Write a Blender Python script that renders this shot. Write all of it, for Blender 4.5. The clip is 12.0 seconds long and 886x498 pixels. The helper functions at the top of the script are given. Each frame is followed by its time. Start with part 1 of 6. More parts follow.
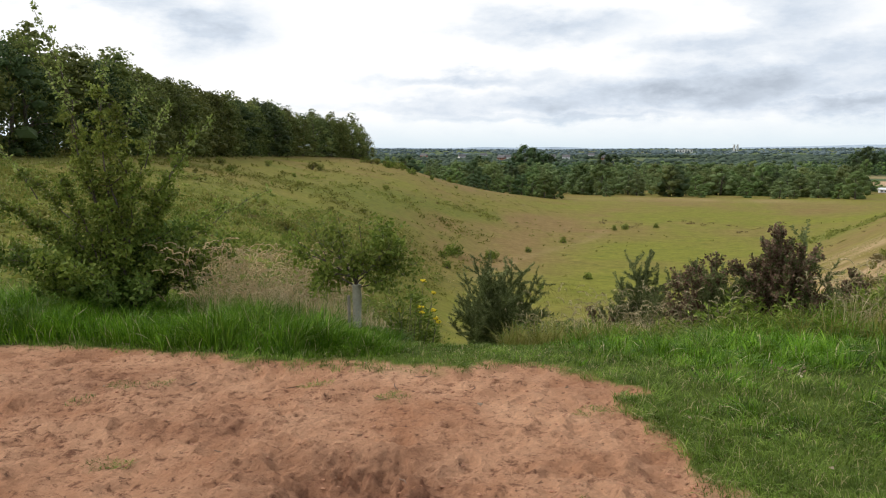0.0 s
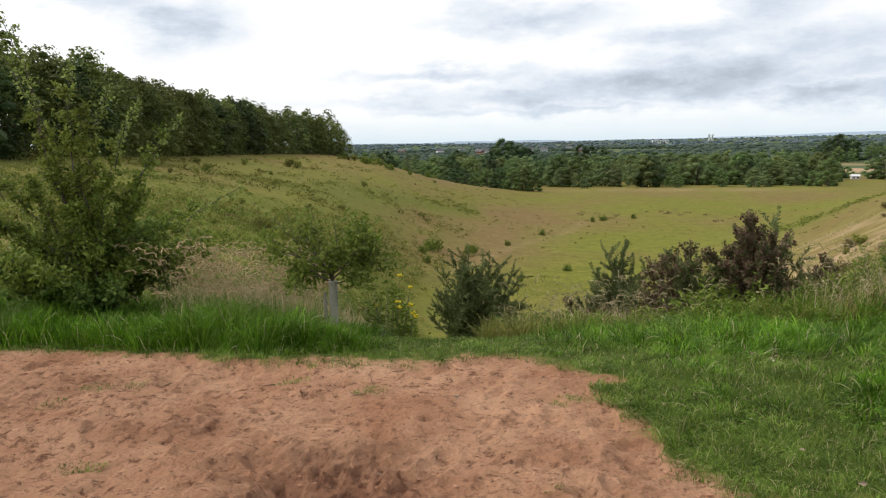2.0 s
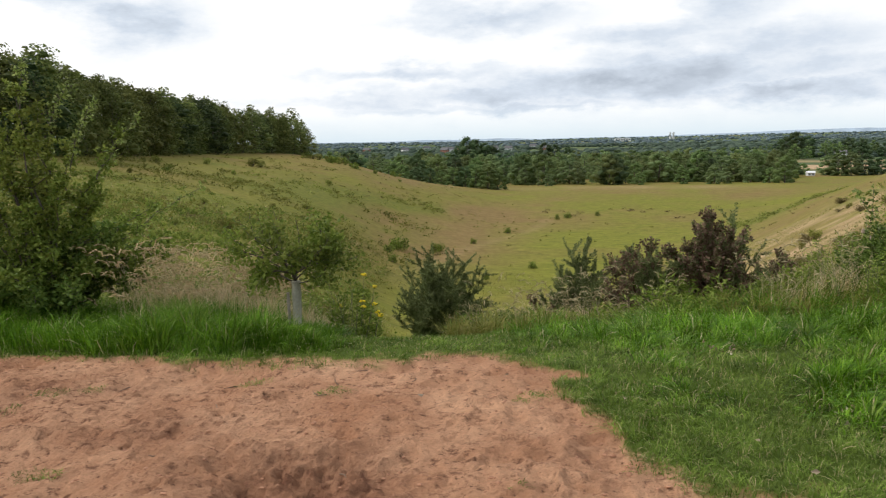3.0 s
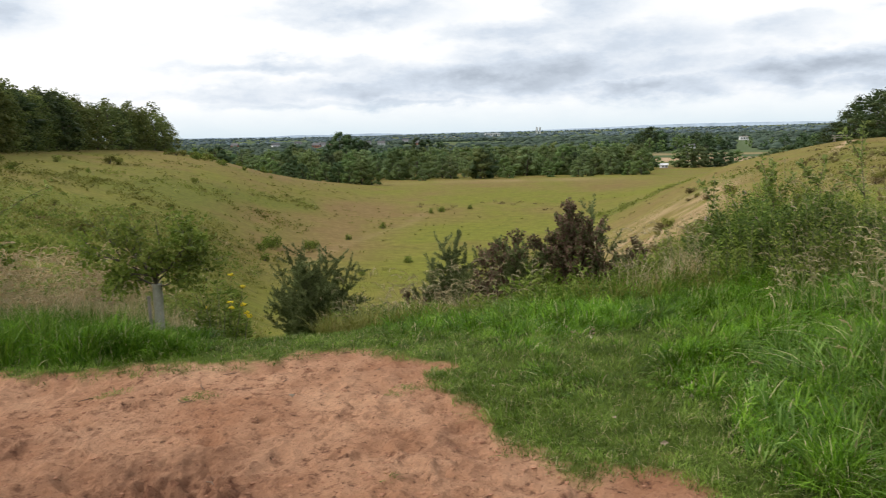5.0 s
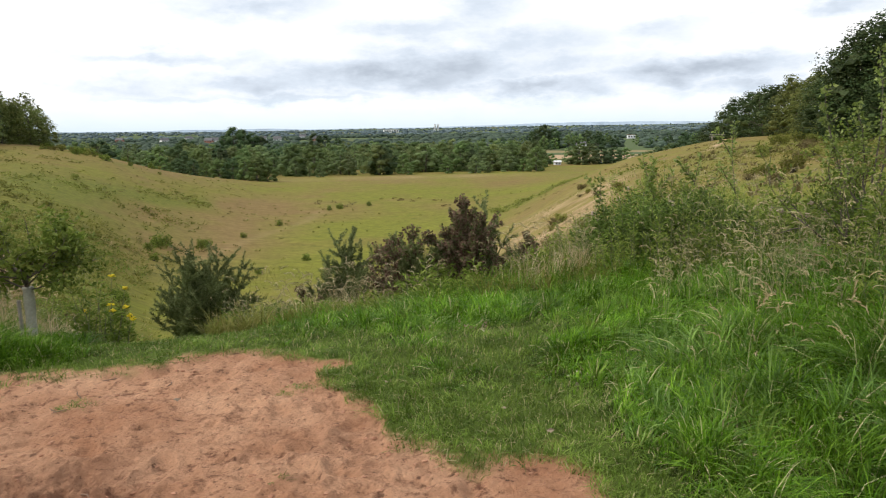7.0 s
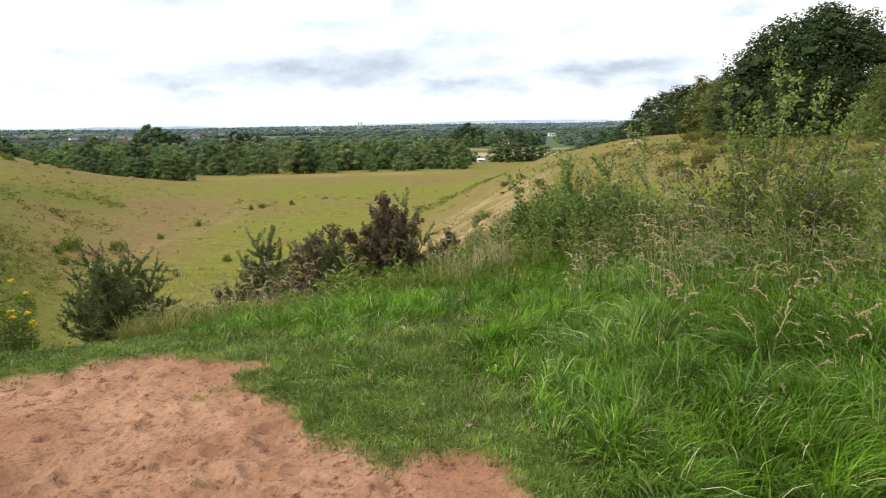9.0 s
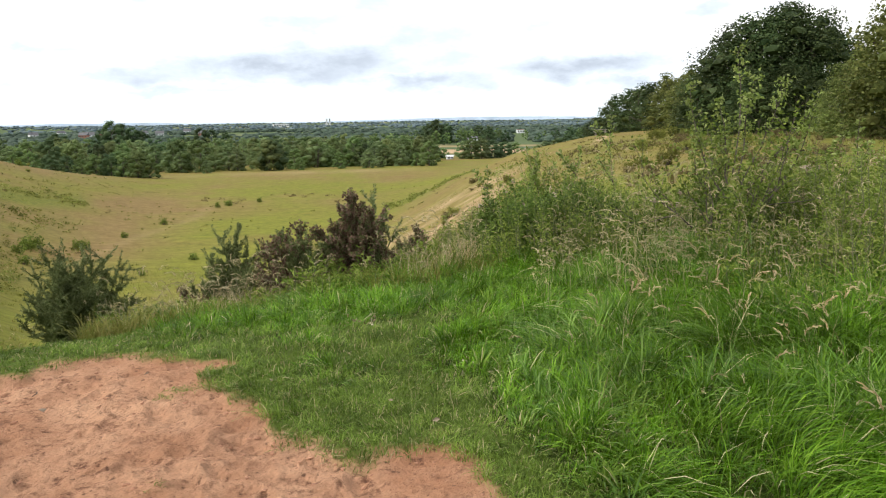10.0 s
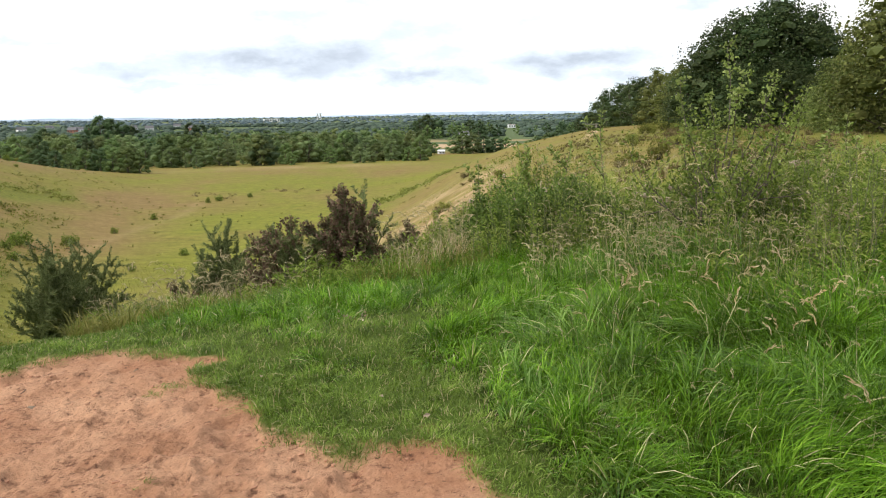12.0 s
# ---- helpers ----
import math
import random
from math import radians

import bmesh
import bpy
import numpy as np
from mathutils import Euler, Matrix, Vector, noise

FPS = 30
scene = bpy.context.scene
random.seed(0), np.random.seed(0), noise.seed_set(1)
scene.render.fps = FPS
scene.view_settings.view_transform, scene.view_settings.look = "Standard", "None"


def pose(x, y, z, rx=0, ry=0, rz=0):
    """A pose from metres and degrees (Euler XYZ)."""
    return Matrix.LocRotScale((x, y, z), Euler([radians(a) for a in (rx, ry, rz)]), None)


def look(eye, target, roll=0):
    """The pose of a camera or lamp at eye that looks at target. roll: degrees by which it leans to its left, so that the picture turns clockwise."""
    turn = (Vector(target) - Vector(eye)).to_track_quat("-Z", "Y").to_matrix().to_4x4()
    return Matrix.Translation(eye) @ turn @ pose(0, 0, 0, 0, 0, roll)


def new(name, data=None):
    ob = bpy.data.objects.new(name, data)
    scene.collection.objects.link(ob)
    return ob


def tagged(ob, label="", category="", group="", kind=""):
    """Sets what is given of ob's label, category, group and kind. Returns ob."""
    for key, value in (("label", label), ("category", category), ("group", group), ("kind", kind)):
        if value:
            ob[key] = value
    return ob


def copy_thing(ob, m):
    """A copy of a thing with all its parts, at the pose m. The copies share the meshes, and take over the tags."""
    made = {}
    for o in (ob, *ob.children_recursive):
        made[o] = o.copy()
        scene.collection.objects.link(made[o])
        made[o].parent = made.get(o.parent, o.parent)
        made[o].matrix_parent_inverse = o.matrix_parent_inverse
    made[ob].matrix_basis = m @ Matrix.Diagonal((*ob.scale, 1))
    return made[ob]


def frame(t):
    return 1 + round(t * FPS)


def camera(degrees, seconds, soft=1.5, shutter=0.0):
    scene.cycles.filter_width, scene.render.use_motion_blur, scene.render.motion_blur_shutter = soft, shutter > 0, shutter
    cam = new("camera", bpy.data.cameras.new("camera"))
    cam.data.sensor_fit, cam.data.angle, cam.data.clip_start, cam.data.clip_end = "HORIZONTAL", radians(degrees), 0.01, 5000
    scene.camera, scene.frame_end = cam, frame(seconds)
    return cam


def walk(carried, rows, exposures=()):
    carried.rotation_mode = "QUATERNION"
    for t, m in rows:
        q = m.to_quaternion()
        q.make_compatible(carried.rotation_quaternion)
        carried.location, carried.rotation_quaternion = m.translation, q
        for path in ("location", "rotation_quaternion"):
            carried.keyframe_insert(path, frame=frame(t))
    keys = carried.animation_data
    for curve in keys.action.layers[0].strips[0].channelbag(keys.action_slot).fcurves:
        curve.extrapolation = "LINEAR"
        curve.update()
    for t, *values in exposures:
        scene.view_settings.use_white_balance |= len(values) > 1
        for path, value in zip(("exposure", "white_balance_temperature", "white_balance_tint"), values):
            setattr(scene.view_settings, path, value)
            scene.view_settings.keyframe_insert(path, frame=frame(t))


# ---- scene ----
cam = camera(63.03, 12.0, soft=1.1, shutter=0.5)
PATH = [
    (0.0, pose(-0.000, 0.000, 1.600, 82.32, -0.00, 0.00)),
    (0.5, pose(0.007, 0.002, 1.597, 82.30, 0.31, -0.10)),
    (1.0, pose(0.017, 0.001, 1.594, 82.17, 0.82, -0.46)),
    (1.5, pose(0.029, -0.003, 1.593, 82.09, 0.98, -0.82)),
    (2.0, pose(0.042, 0.001, 1.590, 81.90, 1.03, -1.74)),
    (2.5, pose(0.051, -0.003, 1.592, 81.82, 1.09, -2.98)),
    (3.0, pose(0.065, -0.002, 1.589, 81.74, 1.22, -4.48)),
    (5.0, pose(0.112, -0.026, 1.591, 81.13, 1.38, -14.43)),
    (5.5, pose(0.131, -0.027, 1.588, 80.89, 1.27, -17.13)),
    (6.0, pose(0.148, -0.030, 1.589, 80.70, 0.99, -19.39)),
    (6.5, pose(0.156, -0.034, 1.590, 80.71, 0.85, -20.77)),
    (7.0, pose(0.164, -0.045, 1.586, 80.70, 0.87, -22.37)),
    (7.5, pose(0.178, -0.050, 1.582, 80.66, 0.98, -23.86)),
    (9.5, pose(0.220, -0.067, 1.575, 80.34, 0.77, -29.63)),
    (10.0, pose(0.223, -0.075, 1.573, 80.17, 0.76, -30.76)),
    (10.5, pose(0.226, -0.071, 1.574, 79.97, 0.57, -31.49)),
    (11.0, pose(0.224, -0.074, 1.574, 79.84, 0.55, -31.27)),
    (11.5, pose(0.226, -0.075, 1.574, 79.85, 0.68, -31.23)),
    (12.0, pose(0.231, -0.076, 1.577, 79.75, 0.77, -31.44)),
]
walk(cam, PATH, [(0.0, 0.0), (5.0, 0.0), (6.0, 0.05), (7.5, 0.19), (9.5, 0.38), (10.5, 0.43), (12.0, 0.43)])

# ---- sky, sun, exposure ----
SUN_EL, SUN_AZ = radians(44), radians(-75)

world = bpy.data.worlds.new("overcast_sky")
scene.world = world
world.use_nodes = True
wt = world.node_tree
wt.nodes.clear()


def node(tree, kind, **inputs):
    n = tree.nodes.new(kind)
    for k, v in inputs.items():
        n.inputs[k.replace("_", " ")].default_value = v
    return n


def math_node(tree, op, a, b=None, clamp=False):
    n = tree.nodes.new("ShaderNodeMath")
    n.operation = op
    n.use_clamp = clamp
    for i, v in enumerate((a, b)):
        if v is None:
            continue
        if isinstance(v, (int, float)):
            n.inputs[i].default_value = v
        else:
            tree.links.new(v, n.inputs[i])
    return n.outputs[0]


def mix_node(tree, fac, a, b, blend="MIX"):
    n = tree.nodes.new("ShaderNodeMix")
    n.data_type = "RGBA"
    n.blend_type = blend
    for i, v in ((0, fac), (6, a), (7, b)):
        if isinstance(v, (int, float)):
            n.inputs[i].default_value = v
        elif isinstance(v, tuple):
            n.inputs[i].default_value = (*v, 1)
        else:
            tree.links.new(v, n.inputs[i])
    return n.outputs[2]


def ramp_node(tree, fac, stops):
    n = tree.nodes.new("ShaderNodeValToRGB")
    els = n.color_ramp.elements
    while len(els) < len(stops):
        els.new(0.5)
    for e, (p, c) in zip(els, stops):
        e.position = p
        e.color = (c, c, c, 1) if isinstance(c, (int, float)) else (*c, 1)
    tree.links.new(fac, n.inputs[0])
    return n.outputs[0]


sky = wt.nodes.new("ShaderNodeTexSky")
sky.sky_type = "NISHITA"
sky.sun_disc = False
sky.sun_elevation, sky.sun_rotation = SUN_EL, SUN_AZ
coord = wt.nodes.new("ShaderNodeTexCoord")
sep = wt.nodes.new("ShaderNodeSeparateXYZ")
wt.links.new(coord.outputs["Generated"], sep.inputs[0])
up = math_node(wt, "ADD", math_node(wt, "MAXIMUM", sep.outputs[2], 0.0), 0.42)
comb = wt.nodes.new("ShaderNodeCombineXYZ")
wt.links.new(math_node(wt, "DIVIDE", sep.outputs[0], up), comb.inputs[0])
wt.links.new(math_node(wt, "DIVIDE", sep.outputs[1], up), comb.inputs[1])
comb.inputs[2].default_value = 3.7
# broad banks of cloud, and finer billows within them
bank = node(wt, "ShaderNodeTexNoise", Scale=2.1, Detail=3.0, Roughness=0.5, Distortion=0.3)
billow = node(wt, "ShaderNodeTexNoise", Scale=6.5, Detail=6.0, Roughness=0.52, Distortion=0.4)
wt.links.new(comb.outputs[0], bank.inputs["Vector"])
wt.links.new(comb.outputs[0], billow.inputs["Vector"])
thick = math_node(wt, "ADD", math_node(wt, "MULTIPLY", bank.outputs[0], 0.62), math_node(wt, "MULTIPLY", billow.outputs[0], 0.38))
# the cloud is brighter on the sun's side
toward = math_node(wt, "ADD", math_node(wt, "MULTIPLY", sep.outputs[0], math.sin(SUN_AZ)), math_node(wt, "MULTIPLY", sep.outputs[1], math.cos(SUN_AZ)))
thick = math_node(wt, "ADD", thick, math_node(wt, "MULTIPLY", toward, 0.135))
cover = ramp_node(wt, thick, [(0.34, (0.52, 0.59, 0.69)), (0.43, (0.70, 0.76, 0.85)), (0.51, (0.92, 0.95, 0.99)), (0.59, (1.05, 1.05, 1.05))])
gap = node(wt, "ShaderNodeTexNoise", Scale=5.0, Detail=5.0, Roughness=0.6)
wt.links.new(comb.outputs[0], gap.inputs["Vector"])
gaps = ramp_node(wt, gap.outputs[0], [(0.58, 0.0), (0.72, 0.30)])
blue = mix_node(wt, 1.0, sky.outputs[0], (0.11, 0.11, 0.11), "MULTIPLY")
# towards the horizon the banks close up into blue-grey bars
bar_at = wt.nodes.new("ShaderNodeCombineXYZ")
wt.links.new(math_node(wt, "MULTIPLY", sep.outputs[0], 2.2), bar_at.inputs[0])
wt.links.new(math_node(wt, "MULTIPLY", sep.outputs[1], 2.2), bar_at.inputs[1])
wt.links.new(math_node(wt, "MULTIPLY", sep.outputs[2], 17.0), bar_at.inputs[2])
bars = node(wt, "ShaderNodeTexNoise", Scale=1.6, Detail=5.0, Roughness=0.55, Distortion=0.4)
wt.links.new(bar_at.outputs[0], bars.inputs["Vector"])
low = ramp_node(wt, sep.outputs[2], [(0.0, 0.55), (0.06, 0.75), (0.20, 0.0)])
bar = math_node(wt, "MULTIPLY", ramp_node(wt, bars.outputs[0], [(0.44, 0.0), (0.56, 0.85)]), low)
cover = mix_node(wt, bar, cover, (0.49, 0.58, 0.69))
heaven = mix_node(wt, gaps, cover, blue)
# over the valley: separate grey clouds and bars in a bright white overcast, as (azimuth, elevation, half width, half height, density) in degrees
azimuth = math_node(wt, "MULTIPLY", math_node(wt, "ARCTAN2", sep.outputs[0], sep.outputs[1]), 180 / math.pi)
elevation = math_node(wt, "MULTIPLY", math_node(wt, "ARCSINE", sep.outputs[2]), 180 / math.pi)
ragged_at = wt.nodes.new("ShaderNodeCombineXYZ")
wt.links.new(math_node(wt, "MULTIPLY", azimuth, 0.22), ragged_at.inputs[0])
wt.links.new(math_node(wt, "MULTIPLY", elevation, 0.52), ragged_at.inputs[1])
ragged = node(wt, "ShaderNodeTexNoise", Scale=1.0, Detail=7.0, Roughness=0.6)
wt.links.new(ragged_at.outputs[0], ragged.inputs["Vector"])
torn = wt.nodes.new("ShaderNodeSeparateColor")
wt.links.new(ragged.outputs["Color"], torn.inputs[0])
az_w = math_node(wt, "ADD", azimuth, math_node(wt, "MULTIPLY", math_node(wt, "SUBTRACT", torn.outputs[0], 0.5), 8.0))
el_w = math_node(wt, "ADD", elevation, math_node(wt, "MULTIPLY", math_node(wt, "SUBTRACT", torn.outputs[1], 0.5), 3.4))
CLOUDS = ((-17.2, 9.2, 2.4, 1.1, 0.9), (-23.0, 10.6, 4.0, 0.7, 0.5), (8.6, 9.4, 4.2, 0.75, 0.75), (2.6, 5.6, 5.0, 0.40, 0.6), 
          (25.5, 9.2, 2.6, 1.7, 0.6), (20.5, 7.6, 4.5, 0.7, 0.6), (27.5, 6.6, 6.0, 1.1, 0.6), (9.0, 3.7, 7.0, 0.70, 0.8), (17.5, 4.2, 6.5, 1.0, 1.2),
          (23.0, 5.1, 5.5, 0.95, 1.05), (29.0, 3.4, 4.5, 0.60, 1.2), (33.5, 4.9, 5.0, 0.8, 0.55), (38.5, 6.8, 3.0, 0.6, 0.5), (41.5, 4.2, 5.5, 0.80, 1.2),
          (50.5, 8.0, 2.6, 0.45, 0.7), (46.5, 2.8, 4.5, 0.40, 0.8), (11, 2.6, 10.0, 0.30, 0.55), (-1, 3.3, 5.0, 0.5, 0.4))
grey = None
for az, el, wide, high, dense in CLOUDS:
    a = math_node(wt, "POWER", math_node(wt, "ABSOLUTE", math_node(wt, "DIVIDE", math_node(wt, "SUBTRACT", az_w, az), wide)), 2.0)
    e = math_node(wt, "POWER", math_node(wt, "ABSOLUTE", math_node(wt, "DIVIDE", math_node(wt, "SUBTRACT", el_w, el), high)), 2.0)
    one = math_node(wt, "MULTIPLY", math_node(wt, "EXPONENT", math_node(wt, "MULTIPLY", math_node(wt, "ADD", a, e), -0.6)), dense)
    grey = one if grey is None else math_node(wt, "MAXIMUM", grey, one)
grey = math_node(wt, "MULTIPLY", grey, ramp_node(wt, torn.outputs[2], [(0.32, 0.40), (0.64, 1.20)]))
veil = math_node(wt, "ADD", grey, math_node(wt, "MULTIPLY", math_node(wt, "SUBTRACT", ragged.outputs[0], 0.42), 0.35))
shown = ramp_node(wt, math_node(wt, "MULTIPLY", veil, 0.72), [(0.014, (1.06, 1.06, 1.06)), (0.15, (0.88, 0.925, 0.98)), (0.40, (0.69, 0.765, 0.865)), (0.95, (0.47, 0.53, 0.615))])
pale = ramp_node(wt, sep.outputs[2], [(0.0, 0.8), (0.05, 0.0)])
shown = mix_node(wt, pale, shown, (0.63, 0.78, 0.87))
side = math_node(wt, "ABSOLUTE", math_node(wt, "SUBTRACT", azimuth, 14.0))
around = math_node(wt, "MAXIMUM", ramp_node(wt, math_node(wt, "DIVIDE", side, 100.0), [(0.55, 0.0), (0.75, 1.0)]), ramp_node(wt, math_node(wt, "DIVIDE", elevation, 100.0), [(0.125, 0.0), (0.20, 1.0)]))
heaven = mix_node(wt, around, shown, heaven)
bg = wt.nodes.new("ShaderNodeBackground")
bg.inputs[1].default_value = 1.0
wt.links.new(heaven, bg.inputs[0])
wout = wt.nodes.new("ShaderNodeOutputWorld")
wt.links.new(bg.outputs[0], wout.inputs[0])

sun_data = bpy.data.lights.new("sun", "SUN")
sun_data.energy, sun_data.angle, sun_data.color = 2.4, radians(26), (1.0, 0.96, 0.90)
sun = new("sun", sun_data)
sun.matrix_world = look((math.sin(SUN_AZ) * 60, math.cos(SUN_AZ) * 60, 60 * math.tan(SUN_EL)), (0, 0, 0))

# ---- materials ----


def material(name):
    m = bpy.data.materials.new(name)
    m.use_nodes = True
    t = m.node_tree
    b = t.nodes["Principled BSDF"]
    return m, t, b


def noise_node(t, scale, detail=4.0, rough=0.55, vector=None):
    n = node(t, "ShaderNodeTexNoise", Scale=scale, Detail=detail, Roughness=rough)
    if vector is None:
        vector = position(t)
    t.links.new(vector, n.inputs["Vector"])
    return n.outputs[0]


def position(t):
    for n in t.nodes:
        if n.bl_idname == "ShaderNodeNewGeometry":
            return n.outputs["Position"]
    return t.nodes.new("ShaderNodeNewGeometry").outputs["Position"]


def island(t):
    for n in t.nodes:
        if n.bl_idname == "ShaderNodeNewGeometry":
            return n.outputs["Random Per Island"]
    return t.nodes.new("ShaderNodeNewGeometry").outputs["Random Per Island"]


def bump(t, b, height, strength, distance):
    n = node(t, "ShaderNodeBump", Strength=strength, Distance=distance)
    t.links.new(height, n.inputs["Height"])
    t.links.new(n.outputs[0], b.inputs["Normal"])


def attribute(t, name):
    n = t.nodes.new("ShaderNodeAttribute")
    n.attribute_name = name
    return n.outputs["Fac"]


def leaf_material(name, dark, mid, light, rough=0.55, through_light=0.3, patch=1.5, dead=None, varied=0.0, clump=0.0):
    m, t, b = material(name)
    col = ramp_node(t, island(t), [(0.0, dark), (0.5, mid), (1.0, light)])
    big = ramp_node(t, noise_node(t, patch, 2.0), [(0.35, 0.72), (0.65, 1.2)])
    col = mix_node(t, 1.0, col, big, "MULTIPLY")
    if clump:
        col = mix_node(t, 1.0, col, ramp_node(t, noise_node(t, clump, 2.0), [(0.34, (0.62, 0.66, 0.62)), (0.5, (1.0, 1.0, 1.0)), (0.66, (1.24, 1.24, 1.2))]), "MULTIPLY")
    if varied:
        info = t.nodes.new("ShaderNodeObjectInfo")
        own = math_node(t, "MULTIPLY", math_node(t, "SUBTRACT", info.outputs["Random"], 0.5), varied)
        own = math_node(t, "ADD", math_node(t, "ADD", own, attribute(t, "tint")), 1.0)
        grey = node(t, "ShaderNodeHueSaturation", Fac=1.0)
        t.links.new(col, grey.inputs["Color"])
        t.links.new(own, grey.inputs["Value"])
        t.links.new(math_node(t, "ADD", math_node(t, "MULTIPLY", math_node(t, "SUBTRACT", info.outputs["Random"], 0.5), 0.03), 0.5), grey.inputs["Hue"])
        col = grey.outputs[0]
    if dead:
        share = math_node(t, "GREATER_THAN", island(t), 1.0 - dead[0])
        col = mix_node(t, share, col, dead[1])
    t.links.new(col, b.inputs["Base Color"])
    b.inputs["Roughness"].default_value = rough
    b.inputs["Specular IOR Level"].default_value = 0.10
    if through_light:
        tr = t.nodes.new("ShaderNodeBsdfTranslucent")
        t.links.new(col, tr.inputs[0])
        ms = t.nodes.new("ShaderNodeMixShader")
        ms.inputs[0].default_value = through_light
        t.links.new(b.outputs[0], ms.inputs[1])
        t.links.new(tr.outputs[0], ms.inputs[2])
        t.links.new(ms.outputs[0], t.nodes["Material Output"].inputs[0])
    return m


def solid_material(name, a, c, scale, rough=0.8, metal=0.0, relief=0.3, fine=None):
    m, t, b = material(name)
    n1 = noise_node(t, scale, 5.0)
    n2 = noise_node(t, fine or scale * 9, 4.0)
    col = mix_node(t, ramp_node(t, n1, [(0.3, 0.0), (0.7, 1.0)]), a, c)
    col = mix_node(t, 1.0, col, ramp_node(t, n2, [(0.25, 0.75), (0.75, 1.15)]), "MULTIPLY")
    t.links.new(col, b.inputs["Base Color"])
    b.inputs["Roughness"].default_value = rough
    b.inputs["Metallic"].default_value = metal
    if relief:
        bump(t, b, n2, relief, 0.01)
    return m


def ground_material():
    m, t, b = material("meadow_and_sand")
    # meadow: green turf, tan dry grass, brown seeding grass, by slow and fine noise
    slow = noise_node(t, 0.045, 5.0, 0.6)
    mid = noise_node(t, 0.6, 5.0, 0.65)
    fine = noise_node(t, 9.0, 6.0, 0.7)
    green = mix_node(t, ramp_node(t, mid, [(0.3, 0.0), (0.7, 1.0)]), (0.132, 0.142, 0.022), (0.212, 0.208, 0.034))
    dry = mix_node(t, ramp_node(t, mid, [(0.3, 0.0), (0.7, 1.0)]), (0.175, 0.117, 0.044), (0.238, 0.166, 0.066))
    d = math_node(t, "ADD", attribute(t, "dry"), math_node(t, "ADD", math_node(t, "MULTIPLY", math_node(t, "SUBTRACT", slow, 0.5), 0.9), math_node(t, "MULTIPLY", math_node(t, "SUBTRACT", noise_node(t, 0.22, 6.0, 0.65), 0.5), 0.9)), True)
    col = mix_node(t, d, green, dry)
    lush = mix_node(t, ramp_node(t, fine, [(0.3, 0.0), (0.7, 1.0)]), (0.050, 0.074, 0.013), (0.085, 0.115, 0.022))
    col = mix_node(t, attribute(t, "lush"), col, lush)
    # dark thatch, blackened further to paint in the shade between blades
    col = mix_node(t, attribute(t, "thatch_shade"), col, (0.022, 0.032, 0.007))
    col = mix_node(t, 1.0, col, ramp_node(t, fine, [(0.25, 0.80), (0.75, 1.16)]), "MULTIPLY")
    tuss = noise_node(t, 1.7, 4.0, 0.7)
    col = mix_node(t, 1.0, col, ramp_node(t, tuss, [(0.32, 0.76), (0.62, 1.10)]), "MULTIPLY")
    weedy = mix_node(t, ramp_node(t, tuss, [(0.35, 0.0), (0.65, 1.0)]), (0.090, 0.105, 0.020), (0.180, 0.183, 0.034))
    col = mix_node(t, attribute(t, "weedy"), col, weedy)
    pale = mix_node(t, ramp_node(t, mid, [(0.3, 0.0), (0.7, 1.0)]), (0.36, 0.24, 0.14), (0.46, 0.33, 0.20))
    col = mix_node(t, attribute(t, "bare"), col, pale)
    # farmland beyond the valley: fields of different crops
    vor = node(t, "ShaderNodeTexVoronoi", Scale=0.0045)
    t.links.new(position(t), vor.inputs["Vector"])
    crop = ramp_node(t, vor.outputs["Color"], [(0.0, (0.07, 0.10, 0.045)), (0.48, (0.10, 0.13, 0.055)), (0.60, (0.17, 0.16, 0.085)), (0.72, (0.09, 0.12, 0.05))])
    col = mix_node(t, attribute(t, "farm"), col, crop)
    # trodden red sand
    s_big = noise_node(t, 1.3, 7.0, 0.68)
    s_fine = noise_node(t, 38.0, 6.0, 0.7)
    s_mid = noise_node(t, 13.0, 7.0, 0.72)
    sand = mix_node(t, ramp_node(t, s_big, [(0.35, 0.0), (0.65, 1.0)]), (0.450, 0.222, 0.124), (0.680, 0.392, 0.238))
    crumbs = math_node(t, "MULTIPLY", ramp_node(t, s_mid, [(0.38, 0.9), (0.475, 0.0)]), ramp_node(t, noise_node(t, 0.8, 3.0), [(0.35, 0.25), (0.6, 1.0)]))
    sand = mix_node(t, crumbs, sand, (0.19, 0.088, 0.054))
    specks = ramp_node(t, noise_node(t, 26.0, 3.0, 0.6), [(0.30, 0.6), (0.36, 0.0)])
    sand = mix_node(t, specks, sand, (0.10, 0.055, 0.04))
    sand = mix_node(t, 1.0, sand, ramp_node(t, s_fine, [(0.25, 0.78), (0.75, 1.14)]), "MULTIPLY")
    sand = mix_node(t, math_node(t, "MULTIPLY", attribute(t, "moist"), ramp_node(t, s_mid, [(0.35, 1.0), (0.65, 0.35)])), sand, (0.215, 0.098, 0.059))
    col = mix_node(t, attribute(t, "sand"), col, sand)
    t.links.new(col, b.inputs["Base Color"])
    b.inputs["Roughness"].default_value = 0.95
    b.inputs["Specular IOR Level"].default_value = 0.06
    h = math_node(t, "ADD", math_node(t, "MULTIPLY", s_mid, 1.0), math_node(t, "MULTIPLY", s_fine, 0.35))
    bump(t, b, h, 1.0, 0.065)
    relief_node = b.inputs["Normal"].links[0].from_node
    t.links.new(math_node(t, "ADD", math_node(t, "MULTIPLY", attribute(t, "sand"), 0.95), 0.05), relief_node.inputs["Strength"])
    return m


